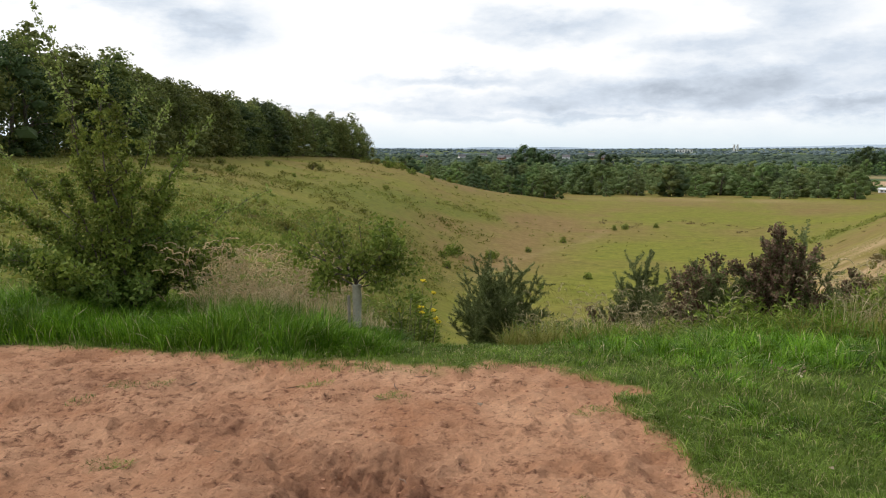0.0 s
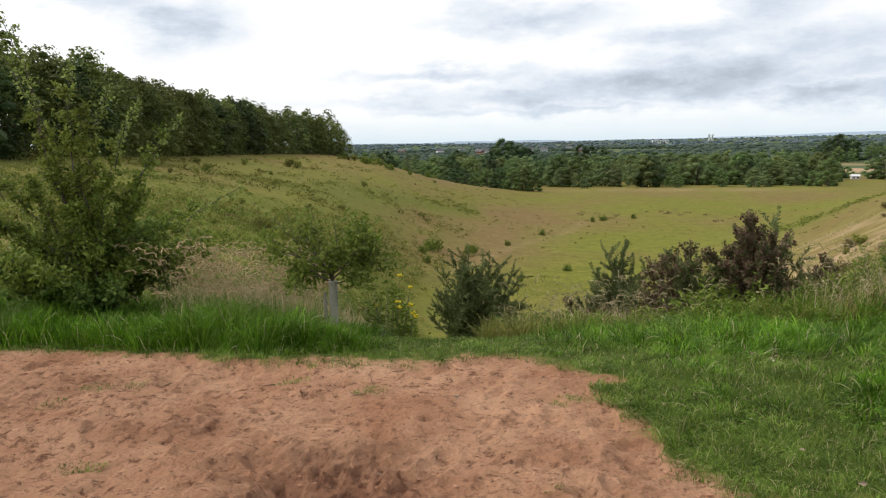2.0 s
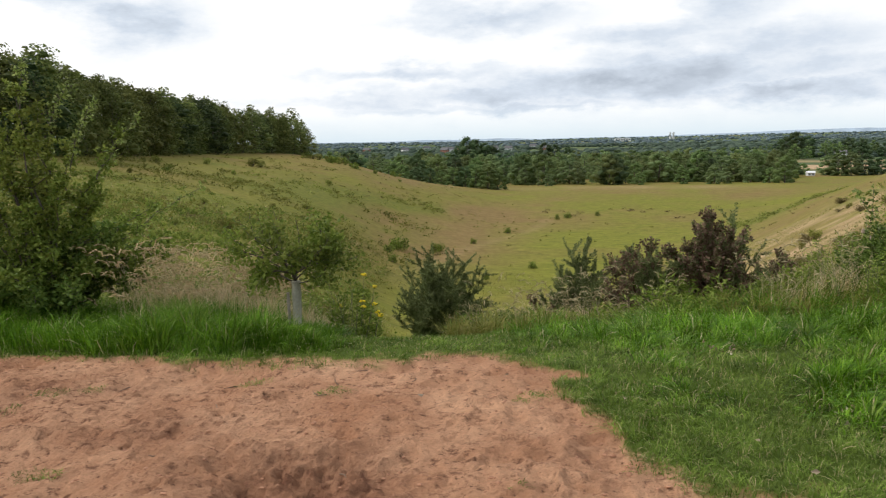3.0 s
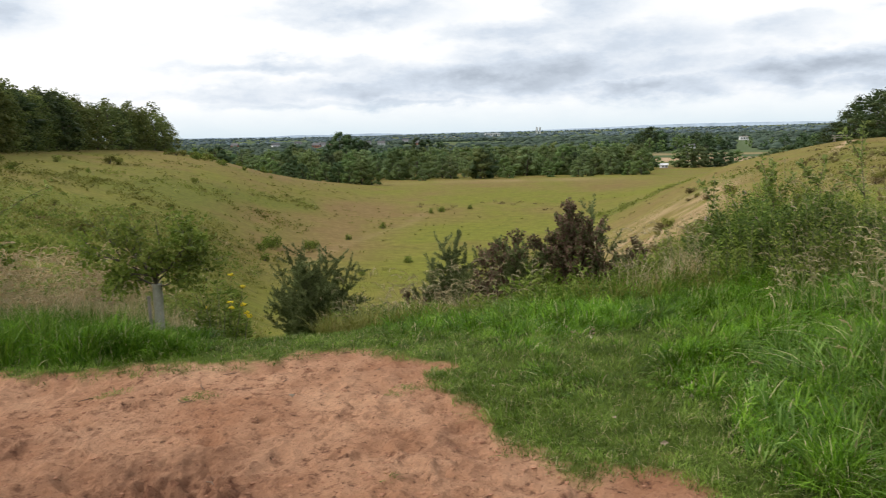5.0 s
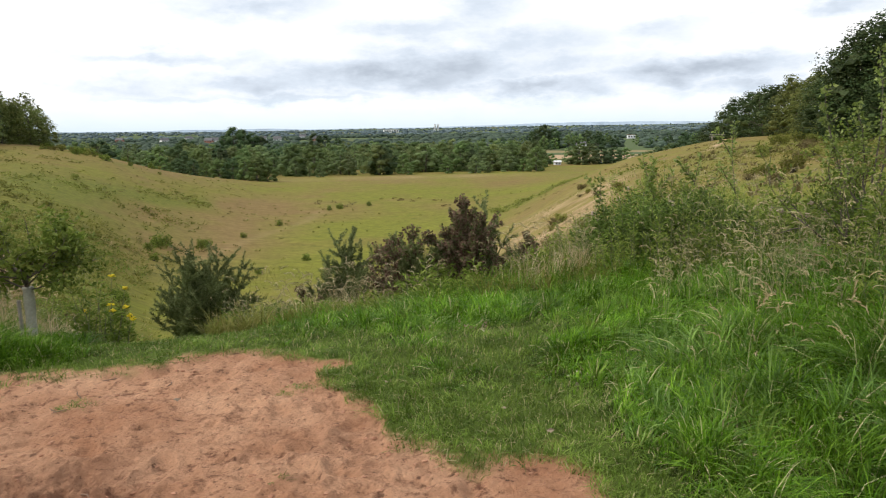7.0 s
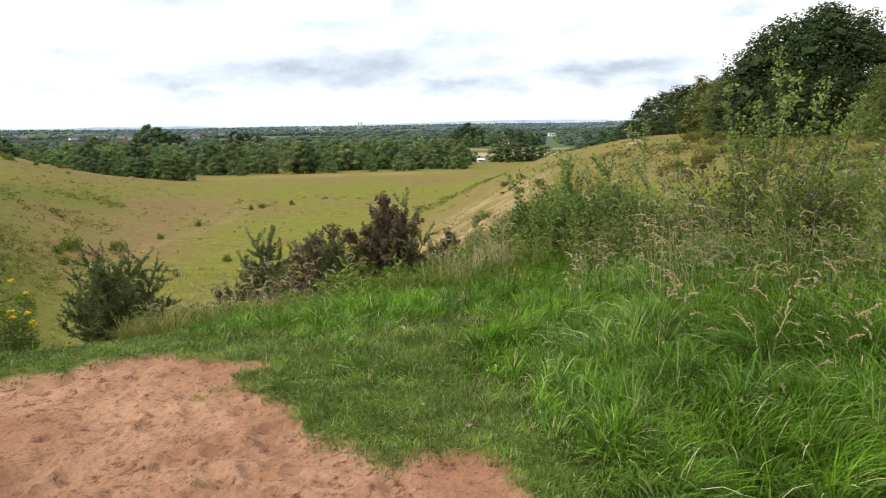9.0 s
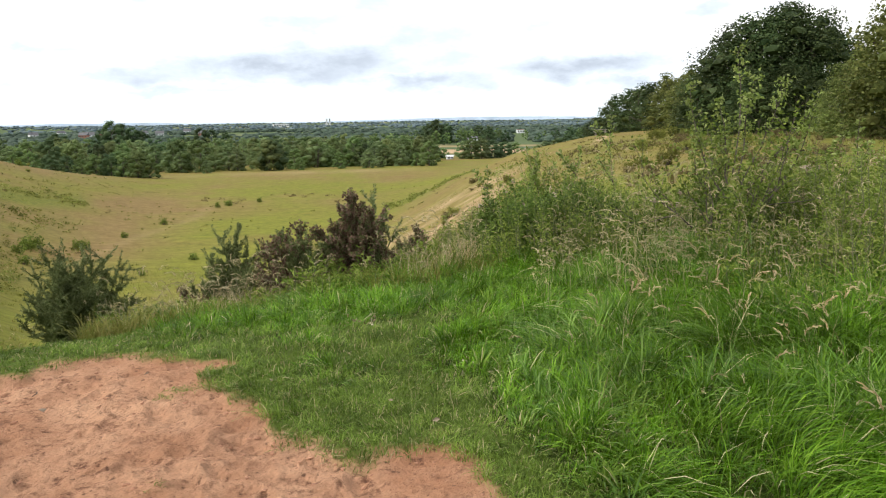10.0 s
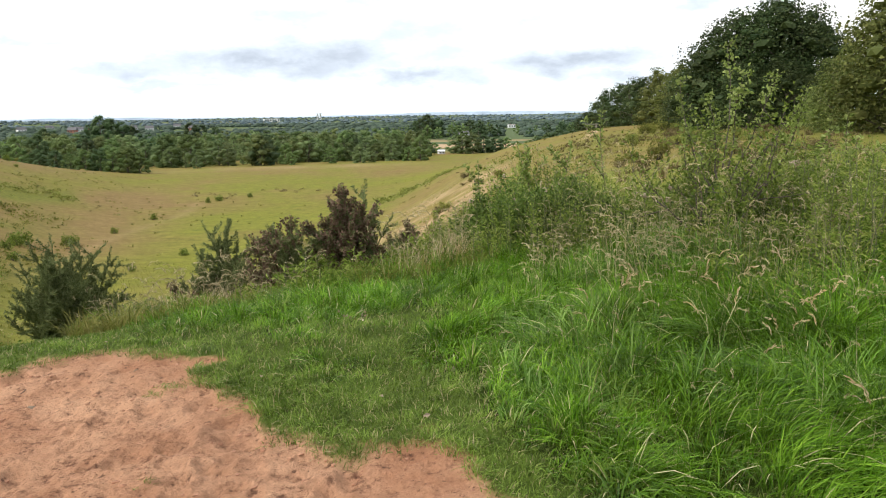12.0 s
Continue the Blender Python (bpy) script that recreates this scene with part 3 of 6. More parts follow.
def build_ground():
    """One sheet, finer towards the lookout, out to the horizon."""
    rings = np.concatenate([[0.5], np.exp(np.arange(math.log(1.2), math.log(2.4), 0.012)), np.exp(np.arange(math.log(2.4), math.log(7.2), 0.0058)), np.exp(np.arange(math.log(7.2), math.log(9), 0.0105)), np.exp(np.arange(math.log(9), math.log(60), 0.02)), np.exp(np.arange(math.log(60), math.log(4600), 0.04))])
    bear = np.concatenate([np.arange(-180, -44, 4.0), np.arange(-44, -34, 0.38), np.arange(-34, 24, 0.25), np.arange(24, 74, 0.38), np.arange(74, 180, 4.0)])
    bb, rr = np.meshgrid(np.radians(bear), rings, indexing="ij")
    x, y = rr * np.sin(bb), rr * np.cos(bb)
    z = height(x, y)
    nb, nr = len(bear), len(rings)
    i, j = np.meshgrid(np.arange(nb), np.arange(nr - 1), indexing="ij")
    k = (i + 1) % nb
    a, b, c, d = i * nr + j, i * nr + j + 1, k * nr + j + 1, k * nr + j
    s = Soup().add(np.stack([x, y, z], -1), np.concatenate([np.stack([a, b, c], -1).reshape(-1, 3), np.stack([a, c, d], -1).reshape(-1, 3)]))
    centre = np.arange(nb) * nr
    s.add([[0, 0, 0.0]], np.empty((0, 3)))
    s.f.append(np.stack([np.full(nb, nb * nr), centre, np.roll(centre, -1)], -1))
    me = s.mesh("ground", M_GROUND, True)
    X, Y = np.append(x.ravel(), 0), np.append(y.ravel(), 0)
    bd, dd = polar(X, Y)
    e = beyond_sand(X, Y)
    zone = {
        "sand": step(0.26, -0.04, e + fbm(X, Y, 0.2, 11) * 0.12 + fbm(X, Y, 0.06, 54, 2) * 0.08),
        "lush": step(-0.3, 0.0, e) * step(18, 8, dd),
        # painted gap shade over the thatch, by height of the grass
        "thatch_shade": step(0.06, 0.12, grass_height(X, Y)) * step(0.0, 0.3, e) * step(14, 9, dd) * (0.55 + 0.39 * step(5, 30, bd) * step(80, 70, bd)),
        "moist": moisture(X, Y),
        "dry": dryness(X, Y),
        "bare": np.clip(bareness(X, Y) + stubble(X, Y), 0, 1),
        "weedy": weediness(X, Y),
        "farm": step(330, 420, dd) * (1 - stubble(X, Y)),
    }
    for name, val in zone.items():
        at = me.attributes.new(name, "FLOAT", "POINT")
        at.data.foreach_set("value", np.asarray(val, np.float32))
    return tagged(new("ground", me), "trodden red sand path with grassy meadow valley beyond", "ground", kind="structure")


def moisture(x, y):
    """Damp, freshly dug soil: round the hollow and where the path is most trodden."""
    dug = 1.1 * np.exp(-(((x + 0.46) / 0.46) ** 2 + ((y - 3.46) / 0.32) ** 2)) + np.exp(-(((x + 0.10) / 0.18) ** 2 + ((y - 3.30) / 0.30) ** 2))
    worn = np.exp(-(((x + 2.6) / 1.1) ** 2 + ((y - 4.9) / 0.5) ** 2)) * 0.5 + np.exp(-(((x + 1.3) / 0.6) ** 2 + ((y - 4.2) / 0.35) ** 2)) * 0.55 + np.exp(-(((x - 1.05) / 0.16) ** 2 + ((y - 3.55) / 0.3) ** 2)) * 0.5
    return np.clip((dug + worn) * (0.7 + 0.9 * fbm(x, y, 0.3, 25)), 0, 1)


def dryness(x, y):
    """Where the meadow has gone tan and brown: the flanks of the valley, not its floor."""
    b, d = polar(x, y)
    flank = step(6, -2, b) * step(30, 60, d) * 0.40
    brow = np.exp(-((b - 3.5 - (d - 70) * 0.10) / 5.0) ** 2) * step(42, 62, d) * step(170, 120, d) * 0.9
    right = step(25, 29, b) * step(16, 40, d) * step(scarp_line(b) + 8, scarp_line(b) - 8, d) * 0.55
    plain = step(140, 175, d) * 0.35 + np.exp(-((b - 19) / 3.5) ** 2 - ((d - 128) / 12) ** 2) * 0.8 * (0.5 + fbm(x, y, 5, 48))
    return np.clip(0.12 + flank + brow + right + plain + fbm(x, y, 24, 12) * 0.5 * step(15, 30, d) + fbm(x, y, 7, 26, 3) * 0.4 * step(15, 30, d), 0, 1)


def scarp_line(b):
    """Distance of the weedy scarp that edges the right-hand spur."""
    return np.interp(b, [27, 30, 33], [98, 116, 142])


def weediness(x, y):
    """Darker, weedy ground: the rough slope below the wood and a band across the left flank."""
    b, d = polar(x, y)
    slope = step(2, -8, b) * step(11, 16, d) * step(125, 70, d) * 0.9
    band = step(-10, -6, b) * step(5.5, 3.5, b) * np.exp(-((d - np.interp(b, [-8, -3, 0, 4], [84, 97, 104, 116])) / 8.5) ** 2) * 1.1
    brow = step(38, 44, b) * step(10, 16, d) * step(75, 50, d) * 0.75 + step(46, 49, b) * step(50, 70, d) * step(120, 100, d) * 0.8
    scarp = np.exp(-((d - scarp_line(b)) / 10) ** 2) * step(25.5, 27, b) * step(34.5, 32.5, b) + np.exp(-((d - 58) / 3.5) ** 2) * step(32.5, 34, b) * step(39, 37, b) * 0.8
    patches = step(0.1, 0.5, fbm(x, y, 8, 35)) * step(25, 40, d) * step(180, 140, d) * step(8, -2, b) * 0.55
    return np.clip((slope + band + brow + scarp) * (0.75 + 1.2 * fbm(x, y, 9, 19)) + patches, 0, 0.9)


def stubble(x, y):
    """Pale cut fields beyond the shed."""
    b, d = polar(x, y)
    return step(27.6, 28.4, b) * step(42, 40, b) * np.maximum(step(400, 425, d) * step(520, 500, d), step(570, 590, d) * step(650, 630, d) * 0.7)


def bareness(x, y):
    """The sandy face of the right-hand spur, and trodden paths."""
    b, d = polar(x, y)
    face = np.exp(-((d - 45 - 0.5 * (b - 30)) / 13) ** 2) * step(24.5, 27.5, b) * step(38.5, 34, b)
    track = np.exp(-((b - 43.6 - (d - 100) * 0.03) / 0.26) ** 2) * step(60, 70, d) * step(105, 101, d)
    foot = np.exp(-((b - np.interp(d, [55, 75, 100, 130], [2.0, 6.5, 11.5, 14.0])) / 0.5) ** 2) * step(52, 60, d) * step(125, 110, d) * 0.14
    edge = np.exp(-((d - 210) / 9) ** 2) * step(8, 10, b) * step(30, 28, b) * (0.22 + 0.3 * fbm(x, y, 9, 57))
    return np.clip(np.maximum(edge, 0) + face * (0.50 + 0.8 * fbm(x, y, 4, 13) + 0.9 * fbm(x, y, 1.3, 38)) + track + foot, 0, 1)


# ---- woodland trees ----

def icosphere(sub):
    bm = bmesh.new()
    bmesh.ops.create_icosphere(bm, subdivisions=sub, radius=1.0)
    v = np.array([p.co[:] for p in bm.verts])
    bm.verts.index_update()
    f = np.array([[q.index for q in p.verts] for p in bm.faces])
    bm.free()
    return v, f


ICO1, ICO2 = icosphere(1), icosphere(2)


def wood_tree(name, mat, tall, spread, clumps, per_clump, leaf, seed, low=0.0, core=ICO1, point=0.0, dome=False, solid=0.35):
    """A full-grown tree: tapered trunk with limbs, and a crown of many leafy clumps with gaps. Returns the Empty at its foot."""
    rng = np.random.default_rng(seed)
    tree = thing(name, (0, 0, 0), "", "tree")
    trunk = Soup()
    bend = rng.normal(size=2) * 0.04 * tall
    zs = np.linspace(-0.4, tall * 0.8, 7)
    path = np.stack([bend[0] * np.sin(zs / tall * 2.2), bend[1] * np.sin(zs / tall * 2), zs], -1)
    tube(trunk, path, np.linspace(0.022, 0.004, 7) * tall, 7)
    crown = Soup()
    for i in range(clumps):
        u = (i + 0.5) / clumps
        z = tall * (low + (0.97 - low) * u)
        env = math.sin(math.pi * min(1, max(0.08, 0.22 + 0.72 * u))) ** 0.7 * (1 - point * u)
        if dome:
            env = math.sin(math.pi * (0.20 + 0.77 * u)) ** 0.8 * (1 - point * u)
        ang = i * 2.39996 + rng.uniform(-0.5, 0.5)
        reach = spread * env * rng.uniform(0.45, 0.95)
        c = np.array([math.cos(ang) * reach, math.sin(ang) * reach, z + rng.uniform(-0.04, 0.04) * tall])
        r = spread * rng.uniform(0.30, 0.48) * (0.65 + 0.5 * env)
        limb = path[min(5, int(u * 6))]
        if i % 3 == 0:
            tube(trunk, [limb, (limb + c) / 2 + [0, 0, 0.03 * tall], c], [0.010 * tall, 0.006 * tall, 0.002 * tall], 5)
        cv = core[0] * (solid + 0.07 * rng.normal(size=(len(core[0]), 1)).clip(-1.5, 1.5)) * r * [1, 1, 0.8] + c
        crown.add(cv, core[1])
        d = unit(rng.normal(size=(per_clump, 3)) + [0, 0, 0.25])
        at = c + d * r * rng.uniform(0.55, 1.0, (per_clump, 1)) * [1, 1, 0.85]
        along = np.cross(d, rng.normal(size=(per_clump, 3)))
        leaves(crown, at, unit(along) + d * 0.35, leaf * rng.uniform(0.6, 1.3, per_clump), 0.75, rng, face=d + [0, 0, 0.25])
    part("trunk", trunk, M_BARK, tree)
    part("crown", crown, mat, tree)
    return tree


def plant(proto, bearing, dist, size, turn, label, group="", sink=0.0, wide=1.0):
    at = on_land(bearing, dist)
    at.z -= sink
    ob = copy_thing(proto, Matrix.Translation(at) @ Matrix.Rotation(turn, 4, "Z") @ Matrix.Diagonal((size * wide, size * wide, size, 1)))
    return tagged(ob, label, "tree", group)


def discard(obs):
    for ob in obs:
        for o in (*ob.children_recursive, ob):
            bpy.data.objects.remove(o)


def thicket(soups, proto, bearing, dist, size, turn, wide=1.0):
    """Adds a tree's crown to the joined depth of a wood, one soup for each leaf material."""
    tint = 0.4 * (math.sin(bearing * 91.7 + dist * 3.1) * 0.5)
    for child in proto.children:
        me = child.data
        v = np.empty(len(me.vertices) * 3, np.float32)
        me.vertices.foreach_get("co", v)
        f = np.empty(len(me.polygons) * 3, np.int32)
        me.polygons.foreach_get("vertices", f)
        v = v.reshape(-1, 3) * [size * wide, size * wide, size]
        c, s = math.cos(turn), math.sin(turn)
        at = on_land(bearing, dist)
        v = np.stack([v[:, 0] * c - v[:, 1] * s, v[:, 0] * s + v[:, 1] * c, v[:, 2] - 0.2], -1) + np.array(at)
        s = soups.setdefault(me.materials[0], Soup())
        s.add(v, f.reshape(-1, 3))
        s.tint.append(np.full(len(v), tint, np.float32))


NEAR_TREES = [
    wood_tree("broadleaf_tree", M_WOODLEAF, 10, 3.5, 34, 100, 0.28, 11, dome=True, solid=0.40),
    wood_tree("broadleaf_tree", M_WOODLEAF, 10, 2.9, 30, 100, 0.28, 12, point=0.35, solid=0.40),
    wood_tree("broadleaf_tree", M_OAKLEAF, 10, 3.9, 36, 100, 0.28, 13, dome=True, solid=0.40),
    wood_tree("broadleaf_tree", M_WOODLEAF, 10, 3.1, 30, 100, 0.28, 14, point=0.2, dome=True, solid=0.40),
    wood_tree("broadleaf_tree", M_LIGHTLEAF, 10, 3.4, 32, 100, 0.28, 15, dome=True, solid=0.40),
]
DEEP_TREES = [
    wood_tree("broadleaf_tree", M_WOODLEAF, 10, 2.9, 17, 44, 0.42, 16, 0.05, ICO1),
    wood_tree("broadleaf_tree", M_WOODLEAF, 10, 2.3, 17, 44, 0.42, 17, 0.35, ICO1, 0.5),
    wood_tree("broadleaf_tree", M_OAKLEAF, 10, 3.0, 17, 44, 0.42, 18, 0.35, ICO1),
]
OAKS = [
    wood_tree("oak_tree", M_OAKLEAF, 10, 3.6, 48, 185, 0.20, 26, low=0.03, solid=0.33),
    wood_tree("pale_tree", M_WOODLEAF, 10, 3.0, 36, 165, 0.21, 27, low=0.03, solid=0.30),
]
FAR_TREES = [
    wood_tree("broadleaf_tree", M_BELT, 10, 3.8, 11, 30, 0.5, 41, 0.04, ICO1, dome=True, solid=0.72),
    wood_tree("broadleaf_tree", M_BELTGREY, 10, 3.6, 11, 30, 0.5, 42, 0.04, ICO1, dome=True, solid=0.72),
    wood_tree("broadleaf_tree", M_BELTDARK, 10, 4.2, 11, 30, 0.5, 43, 0.04, ICO1, dome=True, solid=0.72),
    wood_tree("broadleaf_tree", M_BELTGREY, 10, 2.2, 11, 30, 0.5, 44, 0.10, ICO1),
    wood_tree("broadleaf_tree", M_BELTBROWN, 10, 3.8, 11, 30, 0.5, 45, 0.04, ICO1, dome=True, solid=0.72),
]
MID_TREES = [
    wood_tree("broadleaf_tree", M_BELT, 10, 3.8, 24, 60, 0.30, 21, 0.02, ICO1, dome=True, solid=0.6),
    wood_tree("broadleaf_tree", M_BELTGREY, 10, 3.6, 24, 60, 0.30, 22, 0.02, ICO1, dome=True, solid=0.6),
    wood_tree("broadleaf_tree", M_BELTDARK, 10, 4.4, 24, 60, 0.30, 23, 0.02, ICO1, dome=True, solid=0.6),
    wood_tree("slender_tree", M_BELTGREY, 10, 2.2, 14, 70, 0.34, 24, 0.15, ICO1, 0.3),
    wood_tree("broadleaf_tree", M_BELTBROWN, 10, 3.9, 24, 60, 0.30, 25, 0.02, ICO1, dome=True, solid=0.6),
]


def left_wood():
    """Dense wood along the brow of the left hill: a front row of trees, and the depth behind."""
    rng = np.random.default_rng(5)
    line_b = [-46, -31, -26, -19, -12, -5.7]
    line_d = [50, 67, 78, 108, 160, 196]
    pts = np.array([(d * math.sin(radians(b)), d * math.cos(radians(b))) for b, d in zip(line_b, line_d)])
    seg = np.linalg.norm(np.diff(pts, axis=0), axis=1)
    run = np.concatenate([[0], np.cumsum(seg)])
    deep = {}
    for row in range(3):
        for s in np.arange(0, run[-1] - row * 1.5, 3.8 + row * 1.2):
            s = s + rng.uniform(-1.0, 1.0)
            p = np.array([np.interp(s, run, pts[:, 0]), np.interp(s, run, pts[:, 1])])
            p = p + unit(p) * (row * 4.5 + rng.uniform(-1.5, 1.5)) + np.array([-1.0, 0]) * row * 2.0
            b, d = polar(*p)
            tall = (0.92 if row == 0 else 1.02) * rng.uniform(0.88, 1.10)
            if b < -24:
                tall *= 1.04
            if s > run[-1] - 5:
                tall *= 0.72
            k = rng.choice([0, 1, 2, 3, 4], p=[0.28, 0.24, 0.18, 0.22, 0.08])
            if row == 0:
                plant(NEAR_TREES[k], float(b), float(d), tall, rng.uniform(0, 6.28), "dark green broadleaf tree on the wood's edge", "trees of the hilltop wood", 0.2, rng.uniform(0.95, 1.3))
            else:
                thicket(deep, DEEP_TREES[k % 3], float(b), float(d), tall, rng.uniform(0, 6.28), rng.uniform(0.95, 1.3))
    for mat, s in deep.items():
        tagged(part("hilltop_wood", s, mat), "dense dark green tree crowns deep in the wood", "wood", kind="stuff")


def right_wood():
    """Trees behind the bench on the right hill, with great dark oaks."""
    rng = np.random.default_rng(6)
    for b, d, h in ((41.8, 150, 3.6), (42.6, 145, 4.6), (43.5, 138, 5.6), (44.3, 130, 6.8), (45.2, 124, 7.0), (46.2, 118, 7.2), (47.1, 112, 7.0), (48, 106, 7.4), (49, 98, 7.2), (49.8, 90, 7.0),
                    (46, 128, 7.4), (47.8, 122, 7.8), (50.6, 84, 5.5), (51.6, 80, 5.0), (48.6, 88, 3.0), (49.6, 80, 2.6)):
        plant(NEAR_TREES[rng.choice([0, 2, 2, 3])], b, d, h / 10, rng.uniform(0, 6), "green broadleaf tree at the hilltop wood's edge", "trees of the far hill wood", 0.3, 1.3)
    for b, d, h in ((50.8, 67, 6.0), (51.8, 66, 7.6), (53.0, 65, 9.0), (54.4, 64, 9.4), (55.8, 64, 9.8), (57.2, 65, 9.4), (58.4, 66, 7.6), (54.0, 60, 5.0), (56.4, 60, 5.0), (60.4, 70, 5.6)):
        plant(OAKS[0], b, d, h / 10, rng.uniform(0, 6), "large very dark green oak on the hilltop", "great dark oaks", 0.3, 1.25)
    for b, d, h in ((59.6, 46, 4.2), (61.0, 45, 4.8), (62.2, 44, 6.2), (63.4, 42, 8.2), (65.4, 40, 8.4), (67.6, 38, 8.4), (70.5, 36, 8.2), (58.6, 50, 2.8), (73, 36, 8.4)):
        plant(OAKS[1], b, d, h / 10, rng.uniform(0, 6), "light olive-green tree in front of the dark oaks", "light green trees", 0.3, 1.2)


def plain_wood():
    """The belt of woodland across the plain, front rows and deeper ones."""
    rng = np.random.default_rng(7)
    for i, b in enumerate(np.arange(9.8, 29.8, 0.62)):
        plant(MID_TREES[rng.choice([0, 1, 2, 3, 4], p=[0.22, 0.32, 0.04, 0.12, 0.30])], b + rng.uniform(-0.3, 0.3), rng.uniform(226, 258), 0.36 + 0.75 * rng.uniform() ** 1.4, rng.uniform(0, 6), "green tree in the belt across the plain", "woodland belt trees", 0.2, rng.uniform(1.1, 1.45))
    deep = {}
    for row, (d0, b0, b1, n, s0, s1) in enumerate(((262, 1.5, 29.8, 40, 0.7, 1.1), (300, -3.5, 30, 52, 0.75, 1.1), (350, -5, 29, 46, 0.8, 1.15), (430, -5, 27.5, 42, 0.8, 1.25), (540, -5, 28.5, 40, 0.8, 1.25))):
        for i in range(n):
            b = b0 + (b1 - b0) * (i + rng.uniform(0, 1)) / n
            k = rng.choice([0, 1, 2, 3, 4], p=[0.24, 0.32, 0.14, 0.04, 0.26])
            d, s, a = d0 * rng.uniform(0.94, 1.06), rng.uniform(s0, s1), rng.uniform(0, 6)
            if row == 0:
                plant(MID_TREES[k], b, d, s, a, "green tree in the woodland beyond the plain", "woodland trees", 0.2)
            else:
                thicket(deep, FAR_TREES[k], b, d, s, a, rng.uniform(1.1, 1.7))
    # the round dark bushes at the foot of the left hill
    for b, d, s in ((5.2, 205, 0.56), (6.2, 203, 0.62), (7.1, 200, 0.64), (8.0, 199, 0.66), (8.8, 200, 0.60), (4.3, 208, 0.45), (3.4, 212, 0.5), (2.4, 215, 0.5), (1.2, 218, 0.5), (0.2, 220, 0.4), (6.6, 215, 0.7), (7.9, 214, 0.7)):
        plant(MID_TREES[rng.choice([0, 2])], b, d, s, rng.uniform(0, 6), "rounded dark green tree at the hill's foot", "hill foot trees", 0.3, 1.2)
    # hedge and copse by the shed and the far fields
    for b, d, s in ((32.3, 335, 0.8), (33.0, 330, 0.9), (33.8, 332, 0.95), (34.6, 338, 0.85), (35.6, 345, 0.75), (36.4, 350, 0.7), (30.2, 325, 0.6), (30.8, 340, 0.5), (38.2, 240, 0.55), (39, 230, 0.6), (39.8, 225, 0.65), (40.6, 220, 0.7), (37.5, 250, 0.5), (38.8, 260, 0.7)):
        plant(MID_TREES[rng.choice([0, 1, 2])], b, d, s, rng.uniform(0, 6), "green hedgerow tree beside the fields", "hedgerow trees", 0.2, 1.5)
    for i in range(60):
        thicket(deep, FAR_TREES[rng.choice([0, 2])], rng.uniform(27, 43), rng.uniform(660, 900), rng.uniform(0.8, 1.4), rng.uniform(0, 6))
    for b, d, s in ((5.8, 620, 1.9), (6.4, 620, 2.5), (7.0, 640, 2.3), (7.7, 630, 2.0), (8.4, 640, 1.7), (2.8, 650, 1.6), (3.4, 660, 1.4), (12.4, 640, 1.9), (13.2, 640, 1.7), (14.2, 640, 1.5), (30.2, 700, 2.4), (29.6, 720, 2.0), (31, 720, 2.0), (33.6, 720, 1.8), (34.4, 700, 1.7)):
        plant(MID_TREES[2], b, d, s, rng.uniform(0, 6), "large dark tree standing above the woodland", "tall distant trees", 0.2)
    for mat, s in deep.items():
        tagged(part("woodland", s, mat), "mixed green woodland crowns across the plain", "woodland", kind="stuff")


def far_woods():
    rng = np.random.default_rng(8)
    for mat, near, far, n, lab in ((M_FARWOOD, 720, 1700, 7000, "distant green woods and hedges on the plain"), (M_HAZEWOOD, 1700, 4200, 5200, "far plain woods with blue haze in their colour")):
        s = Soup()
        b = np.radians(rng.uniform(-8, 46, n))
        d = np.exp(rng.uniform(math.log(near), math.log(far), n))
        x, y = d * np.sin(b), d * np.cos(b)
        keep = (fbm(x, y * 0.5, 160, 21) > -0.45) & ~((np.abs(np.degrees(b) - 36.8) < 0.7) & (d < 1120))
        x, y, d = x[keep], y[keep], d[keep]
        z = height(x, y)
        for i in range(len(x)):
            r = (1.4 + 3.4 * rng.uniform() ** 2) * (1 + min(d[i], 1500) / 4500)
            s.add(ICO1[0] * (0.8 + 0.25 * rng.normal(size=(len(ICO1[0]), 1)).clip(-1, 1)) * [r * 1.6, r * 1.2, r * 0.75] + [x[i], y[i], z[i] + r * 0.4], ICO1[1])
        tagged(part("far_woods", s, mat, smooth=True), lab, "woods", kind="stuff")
    # hills on the horizon, aerial haze painted as their blue colour
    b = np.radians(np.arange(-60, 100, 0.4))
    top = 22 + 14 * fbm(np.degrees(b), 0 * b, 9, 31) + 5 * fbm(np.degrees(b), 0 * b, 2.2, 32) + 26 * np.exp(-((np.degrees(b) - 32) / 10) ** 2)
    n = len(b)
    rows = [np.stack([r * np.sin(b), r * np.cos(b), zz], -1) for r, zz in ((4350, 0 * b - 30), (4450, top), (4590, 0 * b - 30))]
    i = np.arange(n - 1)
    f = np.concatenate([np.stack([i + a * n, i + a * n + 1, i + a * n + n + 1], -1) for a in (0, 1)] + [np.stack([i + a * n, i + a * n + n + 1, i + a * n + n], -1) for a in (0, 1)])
    tagged(part("backdrop", Soup().add(np.concatenate(rows), f), M_HILLS), "hills along the horizon, painted haze blue", "hills", kind="structure")


left_wood()
right_wood()
plain_wood()
far_woods()
discard(NEAR_TREES + DEEP_TREES + OAKS + FAR_TREES + MID_TREES)

# ---- shrubs and young trees by the lookout ----


